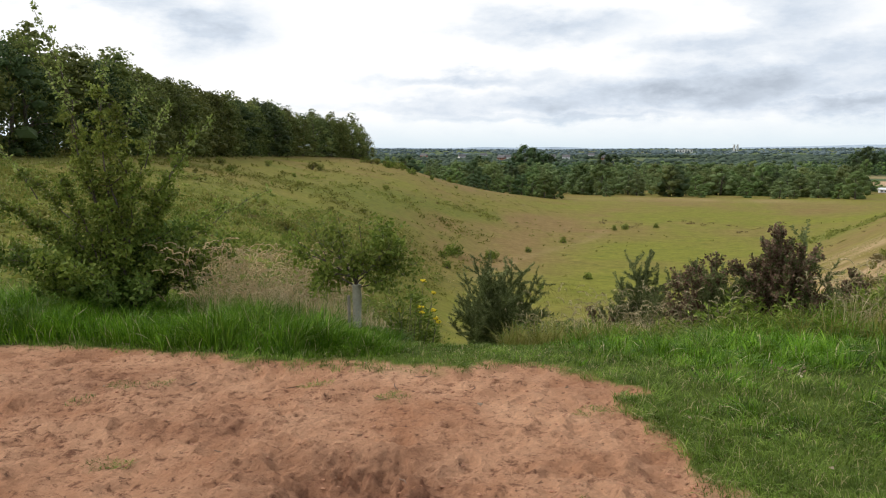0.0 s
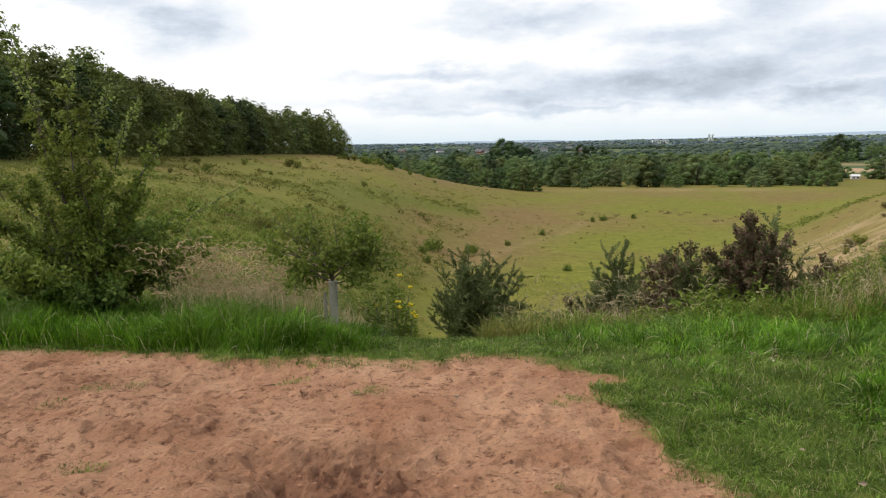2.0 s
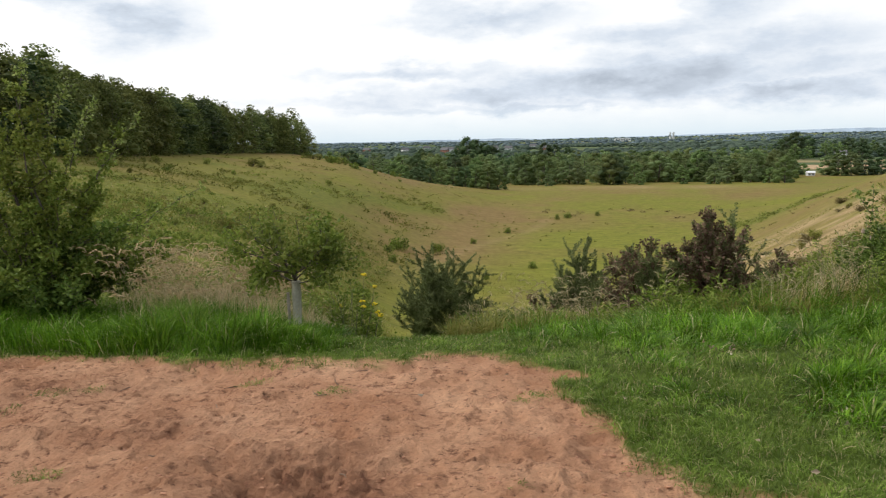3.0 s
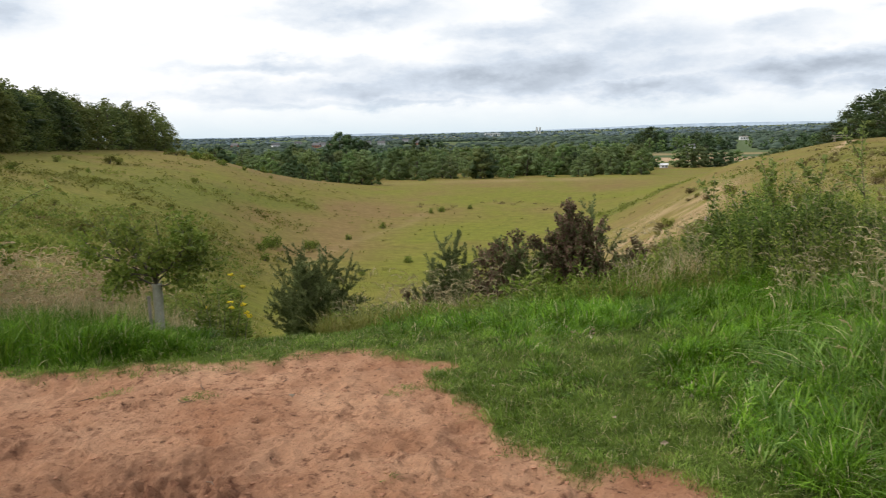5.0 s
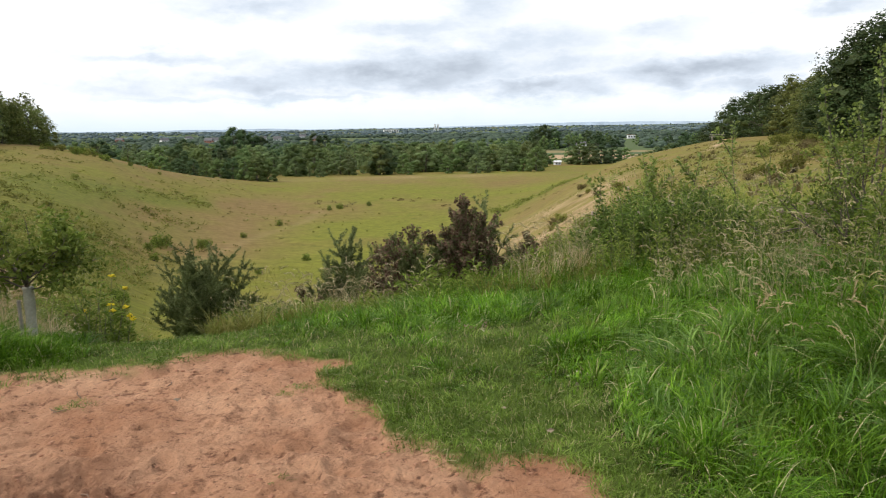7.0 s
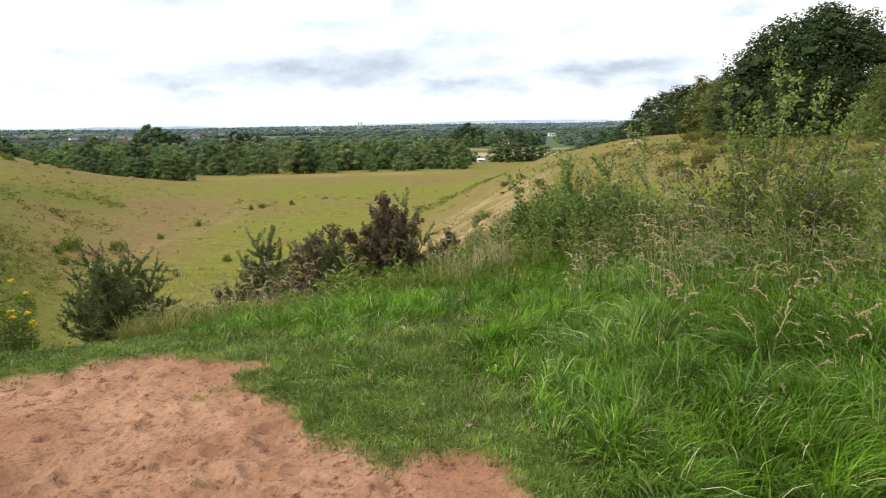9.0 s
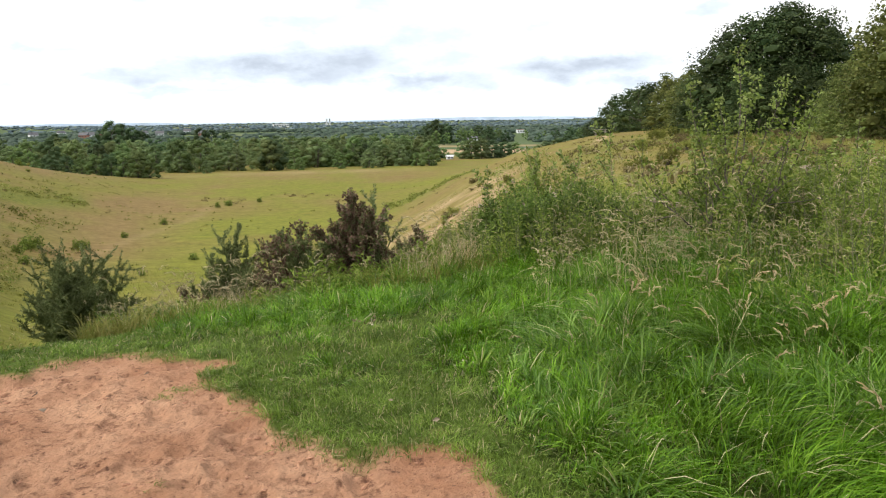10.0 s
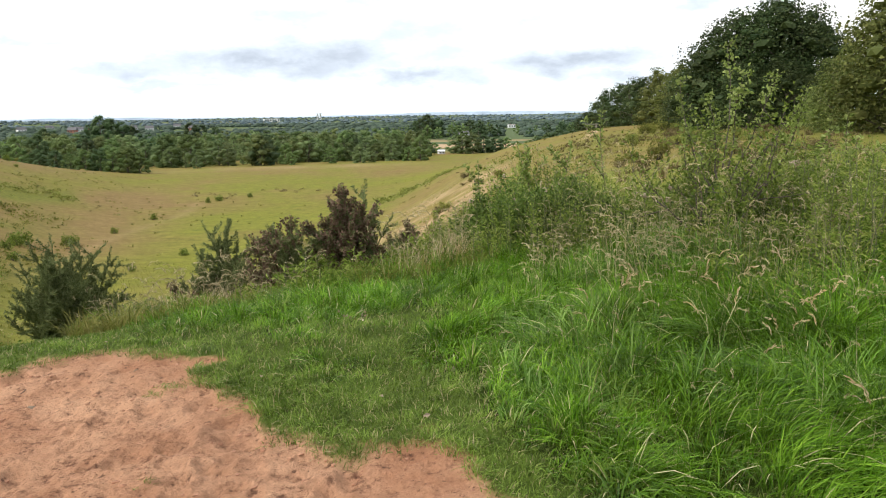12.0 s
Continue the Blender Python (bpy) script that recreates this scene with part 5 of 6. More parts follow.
def hawthorn_sapling():
    """An open many-stemmed young hawthorn that stands out of the weeds, with leafy arching shoots."""
    rng = np.random.default_rng(171)
    bush = thing("hawthorn_sapling", on_land(54.0, 7.4), "open young hawthorn with pale leafy shoots among weeds", "shrub", turn=radians(-54))
    for k in range(9):
        a = k * 2.4
        limb(bush, rng, (math.cos(a) * 0.08, math.sin(a) * 0.08, -0.03), (math.cos(a) * rng.uniform(0.3, 0.9), math.sin(a) * 0.4, 1.0), rng.uniform(0.6, 0.85), 0.012, 2, M_HAWLEAF, 5, 0.042, 0.5, 0.15, 0.05)
    for x, z, lean, ln in ((-0.06, 0.7, -0.62, 1.05), (0.0, 0.9, 0.02, 1.20), (-0.04, 0.8, -0.25, 0.75), (0.08, 0.8, 0.42, 1.00), (0.14, 0.75, 0.75, 0.95), (0.05, 0.9, 0.22, 0.9), (0.3, 0.7, 0.9, 0.8), (-0.2, 0.7, -0.8, 0.6)):
        wood, pts, w = Soup(), [np.array((x, rng.uniform(-0.1, 0.1), z - 0.1))], unit(np.array((lean, rng.uniform(-0.2, 0.2), 1.0)))
        for k in range(8):
            w = unit(w + rng.normal(size=3) * 0.10 + [0, 0, 0.05])
            pts.append(pts[-1] + w * ln / 8)
        tube(wood, pts, np.linspace(0.009, 0.002, 9), 5)
        tips = []
        for k in range(2, 9):
            for q in range(2):
                w2 = unit(w * 0.6 + unit(rng.normal(size=3)))
                far = pts[k] + w2 * ln * rng.uniform(0.06, 0.17) * (1.3 - 0.1 * k)
                tube(wood, [pts[k], (pts[k] + far) / 2, far], [0.003, 0.0025, 0.0015], 4)
                tips += [(pts[k], w2), ((pts[k] + far) / 2, w2), (far, w2)]
        shoot = part("shoot", wood, M_BARK, bush)
        part("foliage", leafed(tips, rng, 5, 0.042, 0.65, 0.025), M_SPRIG, shoot, "pale yellow-green young leaves")


hawthorn_sapling()


def hillside_scrub():
    """Scattered bushes on the valley sides and along the brow."""
    rng = np.random.default_rng(120)
    protos = [scrub_proto("scrub_bush", M_SCRUB, 121), scrub_proto("scrub_bush", M_HAWLEAF, 122, 1.0, 1.1), scrub_proto("scrub_bush", M_BRACKEN, 123, 0.8, 1.2)]

    def put(kind, b, d, size, lab):
        at = on_land(b, d)
        ob = copy_thing(protos[kind], Matrix.Translation(at) @ Matrix.Rotation(rng.uniform(0, 6), 4, "Z") @ Matrix.Diagonal((size * rng.uniform(0.7, 1.1 if kind == 1 else 1.5), size * rng.uniform(0.7, 1.0), size * (rng.uniform(1.0, 1.35) if kind == 1 else rng.uniform(0.75, 1.1)), 1)))
        tagged(ob, lab, "bush", "hillside bushes")

    for b, d, s in ((0.5, 66, 1.05), (0.05, 63, 0.8), (1.0, 67, 1.15), (3.7, 70, 0.95), (4.15, 71, 0.75), (0.3, 58, 0.7), (14.2, 118, 1.0), (13.4, 116, 0.8), (16.5, 122, 0.9), (6.8, 80, 0.7), (9.5, 95, 0.8), (11.5, 62, 0.6), (7.8, 55, 0.5)):
        put(1, b, d, s, "small green bush alone in the grassy valley")
    for i in range(34):
        b = rng.uniform(-6.5, 1.5)
        crest = np.interp(b, [-7, -3, 0, 4], [175, 160, 155, 165])
        put(rng.choice([0, 1]), b, crest * rng.uniform(0.9, 1.08), rng.uniform(0.5, 1.5), "small wild bush along the brow of the hill")
    for i in range(30):
        put(rng.choice([0, 1], p=[0.6, 0.4]), rng.uniform(-30, -2), rng.uniform(22, 95), rng.uniform(0.3, 0.65), "low wild bush on the rough hillside")
    for b, d, s in ((-10.2, 108, 2.0), (-9.6, 108, 1.8), (-13.5, 100, 1.5), (-17, 90, 1.6), (-4.5, 100, 1.2)):
        put(0, b, d, s * 0.7, "olive bush on the rough hillside")
    for i in range(30):
        put(rng.choice([0, 2]), rng.uniform(46, 60) if i % 3 else rng.uniform(38, 60), rng.uniform(24, 62) if i % 3 else rng.uniform(20, 34), rng.uniform(0.35, 0.75) if i % 3 else 0.4, "dark brownish scrub on the hill's flank")
    for i in range(16):
        put(rng.choice([0, 2]), rng.uniform(30, 38), rng.uniform(24, 60), rng.uniform(0.3, 0.6), "low scrub on the sandy slope")
    for i in range(12):
        put(0, rng.uniform(46, 50), rng.uniform(60, 95), rng.uniform(0.6, 1.0), "green bush at the foot of the hilltop wood")
    discard(protos)


hillside_scrub()

# ---- buildings, bench ----


def box(soup, x0, x1, y0, y1, z0, z1):
    v = [(x, y, z) for z in (z0, z1) for x, y in ((x0, y0), (x1, y0), (x1, y1), (x0, y1))]
    q = ((0, 3, 2, 1), (4, 5, 6, 7), (0, 1, 5, 4), (1, 2, 6, 5), (2, 3, 7, 6), (3, 0, 4, 7))
    return soup.add(v, [t for a, b, c, d in q for t in ((a, b, c), (a, c, d))])


def gable(soup, x0, x1, y0, y1, z0, z1, over=0.3):
    m = (y0 + y1) / 2
    v = [(x0 - over, y0 - over, z0), (x1 + over, y0 - over, z0), (x1 + over, y1 + over, z0), (x0 - over, y1 + over, z0), (x0 - over, m, z1), (x1 + over, m, z1)]
    return soup.add(v, [(0, 1, 5), (0, 5, 4), (2, 3, 4), (2, 4, 5), (0, 4, 3), (1, 2, 5), (0, 3, 2), (0, 2, 1)])


def house(name, b, d, w, deep, tall, roof, wall_mat, label, category, storeys=2, bays=3, turn=0.0, roof_mat=None):
    """A far building: walls, roof, and its rows of windows."""
    at = on_land(b, d)
    ob = thing(name, at, label, category, turn=radians(-b) + turn)
    part("wall", box(Soup(), -w / 2, w / 2, -deep / 2, deep / 2, -1, tall), wall_mat, ob)
    part("roof", gable(Soup(), -w / 2, w / 2, -deep / 2, deep / 2, tall + 0.01, tall + roof) if roof else box(Soup(), -w / 2 - 0.2, w / 2 + 0.2, -deep / 2 - 0.2, deep / 2 + 0.2, tall + 0.01, tall + 0.4), roof_mat or M_ROOF, ob)
    for s in range(storeys):
        for k in range(bays):
            x = (k + 0.5) / bays * w - w / 2
            z = tall * (s + 0.3) / max(storeys, 1)
            win = part("window", box(Soup(), x - w / bays * 0.24, x + w / bays * 0.24, -deep / 2 - 0.05, -deep / 2 + 0.1, z, z + tall / max(storeys, 1) * 0.45), M_WINDOW, ob)
    return ob


house("shed", 31.3, 330, 2.8, 2.2, 1.2, 0.7, M_WHITE, "small white shed at the edge of the plain", "shed", 1, 2, 0.3, M_WHITE)
house("house", 36.8, 1100, 11, 8, 5.0, 0, M_WHITE, "pale house with a low roof among trees", "house", 1, 3, 0.2, M_BRICK)
house("house", 33.1, 700, 9, 7, 4.5, 2.5, M_WHITE, "white cottage among distant trees", "house", 2, 3, -0.2)
for k, (b, d) in enumerate(((4.6, 1150), (5.0, 1180), (8.5, 1250), (5.9, 1300), (9.6, 1200), (1.5, 1250), (-1.5, 1350), (11.5, 1400), (3.2, 1400), (12.4, 1150))):
    house("house", b, d, 12, 8, 6, 4, M_WHITE if k % 3 else M_BRICK, "distant pale house among trees on the plain", "house", 2, 3, 0.4 * (k % 3 - 1))
house("warehouse", 18.3, 2300, 46, 24, 9, 0, M_WHITE, "long low white warehouse on the plain", "warehouse", 1, 6, 0.1, M_WHITE)
house("tower_block", 21.75, 2700, 6, 9, 26, 0, M_WHITE, "tall white tower block on the plain", "tower", 6, 2, 0.1, M_WHITE)
house("tower_block", 21.98, 2705, 6, 9, 26, 0, M_WHITE, "tall white tower block beside its twin", "tower", 6, 2, 0.1, M_WHITE)


def picnic_bench():
    ob = thing("picnic_bench", on_land(43.0, 106), "weathered wooden picnic bench on the hill's brow", "bench", turn=radians(-35))
    part("tabletop", box(Soup(), -0.9, 0.9, -0.38, 0.38, 0.70, 0.76), M_TIMBER, ob)
    for y in (-0.75, 0.75):
        part("seat", box(Soup(), -0.9, 0.9, y - 0.13, y + 0.13, 0.42, 0.47), M_TIMBER, ob)
    for x in (-0.65, 0.65):
        for s in (-1, 1):
            leg = Soup()
            tube(leg, [(x, s * 0.70, -0.1), (x, s * 0.25, 0.70)], [0.05, 0.05], 4)
            part("leg", leg, M_TIMBER, ob)
        part("crossbar", box(Soup(), x - 0.04, x + 0.04, -0.85, 0.85, 0.36, 0.42), M_TIMBER, ob)


picnic_bench()

# ---- grass ----


def plan_points(n, b0, b1, d0, d1, rng):
    b = np.radians(rng.uniform(b0, b1, n))
    d = np.sqrt(rng.uniform(d0 * d0, d1 * d1, n))
    return d * np.sin(b), d * np.cos(b)


def grass_height(x, y):
    """Height that the grass has grown to, by place."""
    b, d = polar(x, y)
    e = beyond_sand(x, y)
    left = step(-1, -5, b) * (0.045 + (0.09 + 0.12 * step(-6, -10, b) + 0.10 * step(-10, -15, b)) * np.where(b < -17, step(0.08, 0.4, e), step(0.2, 0.9, e)))
    gap = step(-5, -1, b) * step(10, 6, b) * 0.05
    b = b + 7 * fbm(x, y, 1.1, 33, 2) * step(4, 14, b)
    lush = np.maximum(step(0, 11, b - np.interp(d, [2.6, 3.0, 4.0, 4.6], [41, 38, 33, 29])), step(5.3, 6.6, d) * step(7, 13, b))
    fresh = step(15, 20, b) * step(3.9, 4.7, d) * (1 - lush)
    right = step(6, 10, b) * (0.045 + 0.165 * lush + 0.03 * fresh + 0.12 * step(46, 56, b) * step(2.8, 4.2, d) + 0.03 * step(6.4, 8.0, d))
    h = left + gap + right
    return h * (0.95 + 0.55 * fbm(x, y, 0.42, 14, 2)) + 0.01


def sow(name, label, mat, n, b0, b1, d0, d1, seed, keep, tall, wide, lean, wind=(0.1, 0.0), swirl=0.35):
    rng = np.random.default_rng(seed)
    x, y = plan_points(n, b0, b1, d0, d1, rng)
    k = rng.uniform(size=n) < keep(x, y)
    x, y = x[k], y[k]
    z = height(x, y) - 0.01
    h = tall(x, y) * rng.uniform(0.5, 1.15, len(x))
    way = fbm(x, y, 0.5, 16, 2) * 5.0
    ln = rng.normal(size=(len(x), 2)) * lean + np.array(wind) + np.stack([np.cos(way), np.sin(way)], -1) * swirl
    s = Soup()
    blades(s, np.stack([x, y, z], -1), h, wide * rng.uniform(0.6, 1.3, len(x)), ln, rng)
    return tagged(part(name, s, mat), label, "grass", kind="stuff")


def off_sand(x, y):
    return step(-0.05, 0.12, beyond_sand(x, y) + fbm(x, y, 0.2, 11) * 0.08)


build_ground()

TUFTS = ((-1.81, 3.68, 0.11), (-1.70, 3.62, 0.07), (-0.34, 4.71, 0.13), (-2.25, 4.9, 0.12), (-2.0, 4.95, 0.10), (1.0, 4.42, 0.14), (1.15, 4.45, 0.12), (0.85, 4.38, 0.08), (-0.9, 4.95, 0.12), (0.62, 3.12, 0.05), (-2.4, 4.6, 0.10), (-0.75, 2.95, 0.08))


def tufts(x, y):
    return np.max([np.exp(-((x - a) ** 2 + ((y - b) * 1.6) ** 2) / (r * r)) for a, b, r in TUFTS], axis=0) > 0.35


sow("turf_grass", "short trodden green turf at the sand's edge", M_TURF, 64000, 12, 70, 2.0, 5.4, 101, lambda x, y: off_sand(x, y) * step(5.4, 4.0, polar(x, y)[1]), lambda x, y: np.minimum(grass_height(x, y), 0.055), 0.0042, 0.7)
sow("turf_grass", "short green turf along the slope's edge", M_TURF, 62000, -36, 70, 4.0, 7.6, 118, lambda x, y: off_sand(x, y) * step(4.0, 5.2, polar(x, y)[1]), lambda x, y: np.minimum(grass_height(x, y), 0.07), 0.0055, 0.65)
sow("turf_grass", "rough green turf round the back of the sand", M_TURF, 42000, 68, 324, 2.0, 9.5, 145, off_sand, lambda x, y: 0.09 + 0.04 * fbm(x, y, 0.6, 68), 0.014, 0.6)
sow("turf_tufts", "small green grass tufts in the red sand", M_TURF, 60000, -36, 24, 2.8, 5.6, 106, tufts, lambda x, y: 0.036 + 0 * x, 0.0045, 1.1)
def arching(soup, at, h, w, lean, rng):
    """Long blades that rise and arch over: tapered strips of three steps."""
    n = len(at)
    reach = np.linalg.norm(lean, axis=1, keepdims=True)
    out = np.concatenate([lean, np.zeros((n, 1))], 1)
    side = unit(np.stack([-lean[:, 1], lean[:, 0], 0.3 * rng.normal(size=n)], -1)) * (w * 0.5)[:, None]
    rows = []
    for s, k in ((0.0, 0.8), (0.36, 1.0), (0.72, 0.75), (1.0, 0.0)):
        p = at + out * h[:, None] * s ** 1.7 + np.array([[0, 0, 1.0]]) * h[:, None] * (s - 0.42 * reach * s ** 2.4)
        rows += [p - side * k, p + side * k] if k else [p]
    v = np.stack(rows, 1)
    o = np.arange(n)[:, None] * 7
    soup.add(v, np.concatenate([o + t for t in ([0, 1, 3], [0, 3, 2], [2, 3, 5], [2, 5, 4], [4, 5, 6])]))


def tussocks(name, label, mat, n, b0, b1, d0, d1, seed, keep, tall, wide, per=20, radius=0.035, sway=0.0):
    """Grass in tussocks, each a fan of blades that arch outwards; sway lays each tussock over to a side of its own."""
    rng = np.random.default_rng(seed)
    x, y = plan_points(n, b0, b1, d0, d1, rng)
    k = rng.uniform(size=n) < keep(x, y)
    own = rng.normal(size=(k.sum(), 2)) * 0.5 * sway + np.stack([fbm(x[k], y[k], 0.9, 61, 2), fbm(x[k], y[k], 0.9, 62, 2)], -1) * 1.6 * sway
    x, y = np.repeat(x[k], per), np.repeat(y[k], per)
    tuft_h = np.repeat(rng.uniform(0.65, 1.25, k.sum()), per)
    m = len(x)
    a, r = rng.uniform(0, 2 * np.pi, m), radius * np.sqrt(rng.uniform(0, 1, m))
    h = tall(x, y) * tuft_h * rng.uniform(0.5, 1.15, m)
    lean = np.stack([np.cos(a), np.sin(a)], -1) * (rng.uniform(0.2, 1.3, m) * (0.5 + r / radius * 0.5))[:, None] + [0.10, 0.0] + np.repeat(own, per, axis=0)
    lean = lean * np.minimum(1, 1.5 / np.maximum(np.linalg.norm(lean, axis=1, keepdims=True), 1e-6))
    x, y = x + np.cos(a) * r, y + np.sin(a) * r
    s = Soup()
    arching(s, np.stack([x, y, height(x, y) - 0.01], -1), h, wide * rng.uniform(0.5, 1.3, m), lean, rng)
    return tagged(part(name, s, mat), label, "grass", kind="stuff")


def grown(x, y):
    b, d = polar(x, y)
    return step(0.1, 0.5, beyond_sand(x, y)) * step(0.07, 0.15, grass_height(x, y)) * (1 - 0.5 * step(5, 9, d))


tussocks("lush_grass", "lush bright green grass tussocks beside the sand", M_LUSH, 5200, -36, 30, 2.4, 10.0, 102, grown, lambda x, y: grass_height(x, y) * 1.12, 0.0064, 18, 0.045, 0.4)
tussocks("bank_tussocks", "deep bright green grass clumps lying over on the bank", M_LUSH, 2400, 20, 74, 2.6, 8.4, 121, grown, lambda x, y: grass_height(x, y) * (0.88 + 0.26 * step(3.6, 5.2, polar(x, y)[1])), 0.0054, 42, 0.08, 0.85)
tussocks("broad_grass", "broad-bladed grey-green grass arching on the bank", M_BROAD, 600, 38, 74, 2.8, 8.0, 122, lambda x, y: grown(x, y) * step(-0.1, 0.35, fbm(x, y, 0.9, 63, 2)), lambda x, y: grass_height(x, y) * (1.0 + 0.3 * step(3.6, 5.2, polar(x, y)[1])), 0.0080, 20, 0.06, 0.8)
sow("bank_grass", "dense vivid green grass between sand and hawthorn", M_LUSH, 34000, -36, -4, 5.6, 8.8, 143, lambda x, y: step(0.08, 0.4, beyond_sand(x, y)), lambda x, y: grass_height(x, y) * 1.05, 0.0065, 0.35)
sow("bank_grass", "dense vivid green grass on the bank", M_LUSH, 22000, 24, 72, 3.2, 8.0, 144, lambda x, y: step(0.2, 0.6, beyond_sand(x, y)) * step(0.08, 0.13, grass_height(x, y)), lambda x, y: grass_height(x, y) * 0.7, 0.006, 0.5)
tussocks("mixed_grass", "paler green grass tussocks among the lush grass", M_TURF, 1500, -36, 50, 2.4, 10.0, 107, grown, lambda x, y: grass_height(x, y) * 1.1, 0.007)
tussocks("olive_grass", "dull olive grass tussocks at the feet of the gorse", M_MEADOW, 900, 5, 37, 6.9, 10, 119, lambda x, y: 0.8 + 0 * x, lambda x, y: 0.30 + 0.1 * fbm(x, y, 0.6, 34), 0.008, 16, 0.06)
tussocks("edge_turf", "small turf tussocks overhanging the sand", M_TURF, 9500, -36, 70, 2.2, 8.0, 108, lambda x, y: step(-0.06, 0.05, beyond_sand(x, y)) * step(1.4, 0.4, beyond_sand(x, y)), lambda x, y: 0.062 + 0.04 * fbm(x, y, 0.4, 39) + 0.055 * step(13, 16, polar(x, y)[0]) * step(26, 21, polar(x, y)[0]), 0.0042, 12, 0.03, 0.6)
tussocks("turf_tussocks", "uneven green turf tussocks beside the sand", M_TURF, 4400, 13, 70, 2.2, 7.0, 142, lambda x, y: step(0.0, 0.3, beyond_sand(x, y)) * step(-0.25, 0.35, fbm(x, y, 0.55, 40)), lambda x, y: 0.070 + 0.045 * fbm(x, y, 0.5, 41), 0.0036, 12, 0.04, 0.5)
sow("straw_grass", "pale dry standing grass behind the green bank", M_STRAW, 2500, -22, 0, 7.0, 9.3, 103, lambda x, y: step(0.9, 1.5, beyond_sand(x, y)) * step(-20.5, -17, polar(x, y)[0]) * step(-2, -8, polar(x, y)[0]), lambda x, y: np.interp(polar(x, y)[0], [-19, -14, -7, 0], [0.5, 0.66, 0.36, 0.2]) * (1 + 0.3 * fbm(x, y, 0.5, 27)), 0.008, 0.35)
sow("straw_grass", "pale dry stems at the feet of the gorse", M_STRAW, 6000, 6, 36, 7.4, 9.8, 116, lambda x, y: step(0.0, 0.5, fbm(x, y, 0.9, 28)), lambda x, y: 0.44 + 0 * x, 0.0055, 0.4)
sow("rough_grass", "rough mixed grass over the slope's edge", M_TURF, 52000, -36, 72, 8.0, 26, 104, lambda x, y: np.clip(0.25 + step(14, 8, polar(x, y)[1]), 0, 1) * np.where(np.abs(polar(x, y)[0] - 1) < 4, 0.3, 1), lambda x, y: 0.08 + 0.28 * step(16, 9, polar(x, y)[1]) * step(4, 9, np.abs(polar(x, y)[0] - 1)), 0.010, 0.35)
sow("meadow_grass", "olive and tan meadow grass on the valley sides", M_MEADOW, 45000, -36, 62, 18, 60, 105, lambda x, y: step(-0.2, 0.4, fbm(x, y, 5, 17)), lambda x, y: 0.10 + 0.06 * (fbm(x, y, 6, 15) + 1), 0.022, 0.7)


tussocks("slope_weeds", "rough olive weeds on the slope below the wood", M_SCRUB, 1500, -34, 2, 11, 60, 109, lambda x, y: np.clip(weediness(x, y) * 1.4, 0, 1), lambda x, y: 0.20 + 0.10 * fbm(x, y, 3, 20), 0.035, 14, 0.22)
tussocks("slope_weeds", "fresh yellow-green weeds on the slope", M_MEADOW, 1500, -34, 0, 11, 50, 110, lambda x, y: np.clip(weediness(x, y) * 1.4, 0, 1), lambda x, y: 0.24 + 0.12 * fbm(x, y, 3, 22), 0.026, 14, 0.2)
tussocks("slope_straw", "pale dry grass stems on the slope", M_STRAW, 2200, -34, 50, 11, 60, 114, lambda x, y: np.clip(0.4 + fbm(x, y, 6, 23), 0, 1) * (np.abs(polar(x, y)[0] - 14) > 12), lambda x, y: 0.26 + 0 * x, 0.010, 8, 0.25)
tussocks("floor_weeds", "scattered dark weeds over the valley floor", M_SCRUB, 520, -2, 30, 35, 150, 117, lambda x, y: step(-0.2, 0.3, fbm(x, y, 14, 29)), lambda x, y: 0.28 + 0.14 * fbm(x, y, 3, 30), 0.06, 9, 0.18)
tussocks("flank_weeds", "scattered weeds across the far flank", M_SCRUB, 1300, -32, 10, 55, 175, 141, lambda x, y: step(-0.1, 0.5, fbm(x, y, 11, 36)), lambda x, y: 0.30 + 0.12 * fbm(x, y, 4, 37), 0.09, 7, 0.3)
tussocks("brow_weeds", "brownish weeds and bracken on the hill's flank", M_BRACKEN, 600, 40, 62, 11, 60, 115, lambda x, y: np.clip(weediness(x, y) * 1.5, 0, 1), lambda x, y: 0.26 + 0.1 * fbm(x, y, 3, 24), 0.05, 12, 0.14)


def mounds(name, label, mat, n, b0, b1, d0, d1, seed, keep, size, leaf, per=26):
    """Low leafy mounds of weeds, scattered where keep allows."""
    rng = np.random.default_rng(seed)
    x, y = plan_points(n, b0, b1, d0, d1, rng)
    k = rng.uniform(size=n) < keep(x, y)
    x, y = x[k], y[k]
    r = np.repeat(size * rng.uniform(0.5, 1.5, len(x)), per)
    c = np.repeat(np.stack([x, y, height(x, y)], -1), per, axis=0)
    d = unit(rng.normal(size=c.shape) + [0, 0, 0.5]) * [1.35, 1.2, 0.8]
    d[:, 2] = np.abs(d[:, 2])
    at = c + d * (r * rng.uniform(0.3, 1.05, len(r)))[:, None]
    s = Soup()
    leaves(s, at, d + rng.normal(size=c.shape) * 0.7, leaf * rng.uniform(0.6, 1.4, len(r)), 0.6, rng)
    return tagged(part(name, s, mat), label, "weeds", kind="stuff")


def weed_patches(x, y):
    return step(-0.25, 0.25, fbm(x, y, 9, 42) + 0.4 * fbm(x, y, 2.5, 43)) * step(3, -4, polar(x, y)[0])


def along_band(x, y):
    b, d = polar(x, y)
    return step(5.5, 3.5, b) * np.exp(-((d - np.interp(b, [-8, -3, 0, 4], [84, 97, 104, 116])) / 8.5) ** 2) * step(-0.3, 0.3, fbm(x, y, 6, 47))


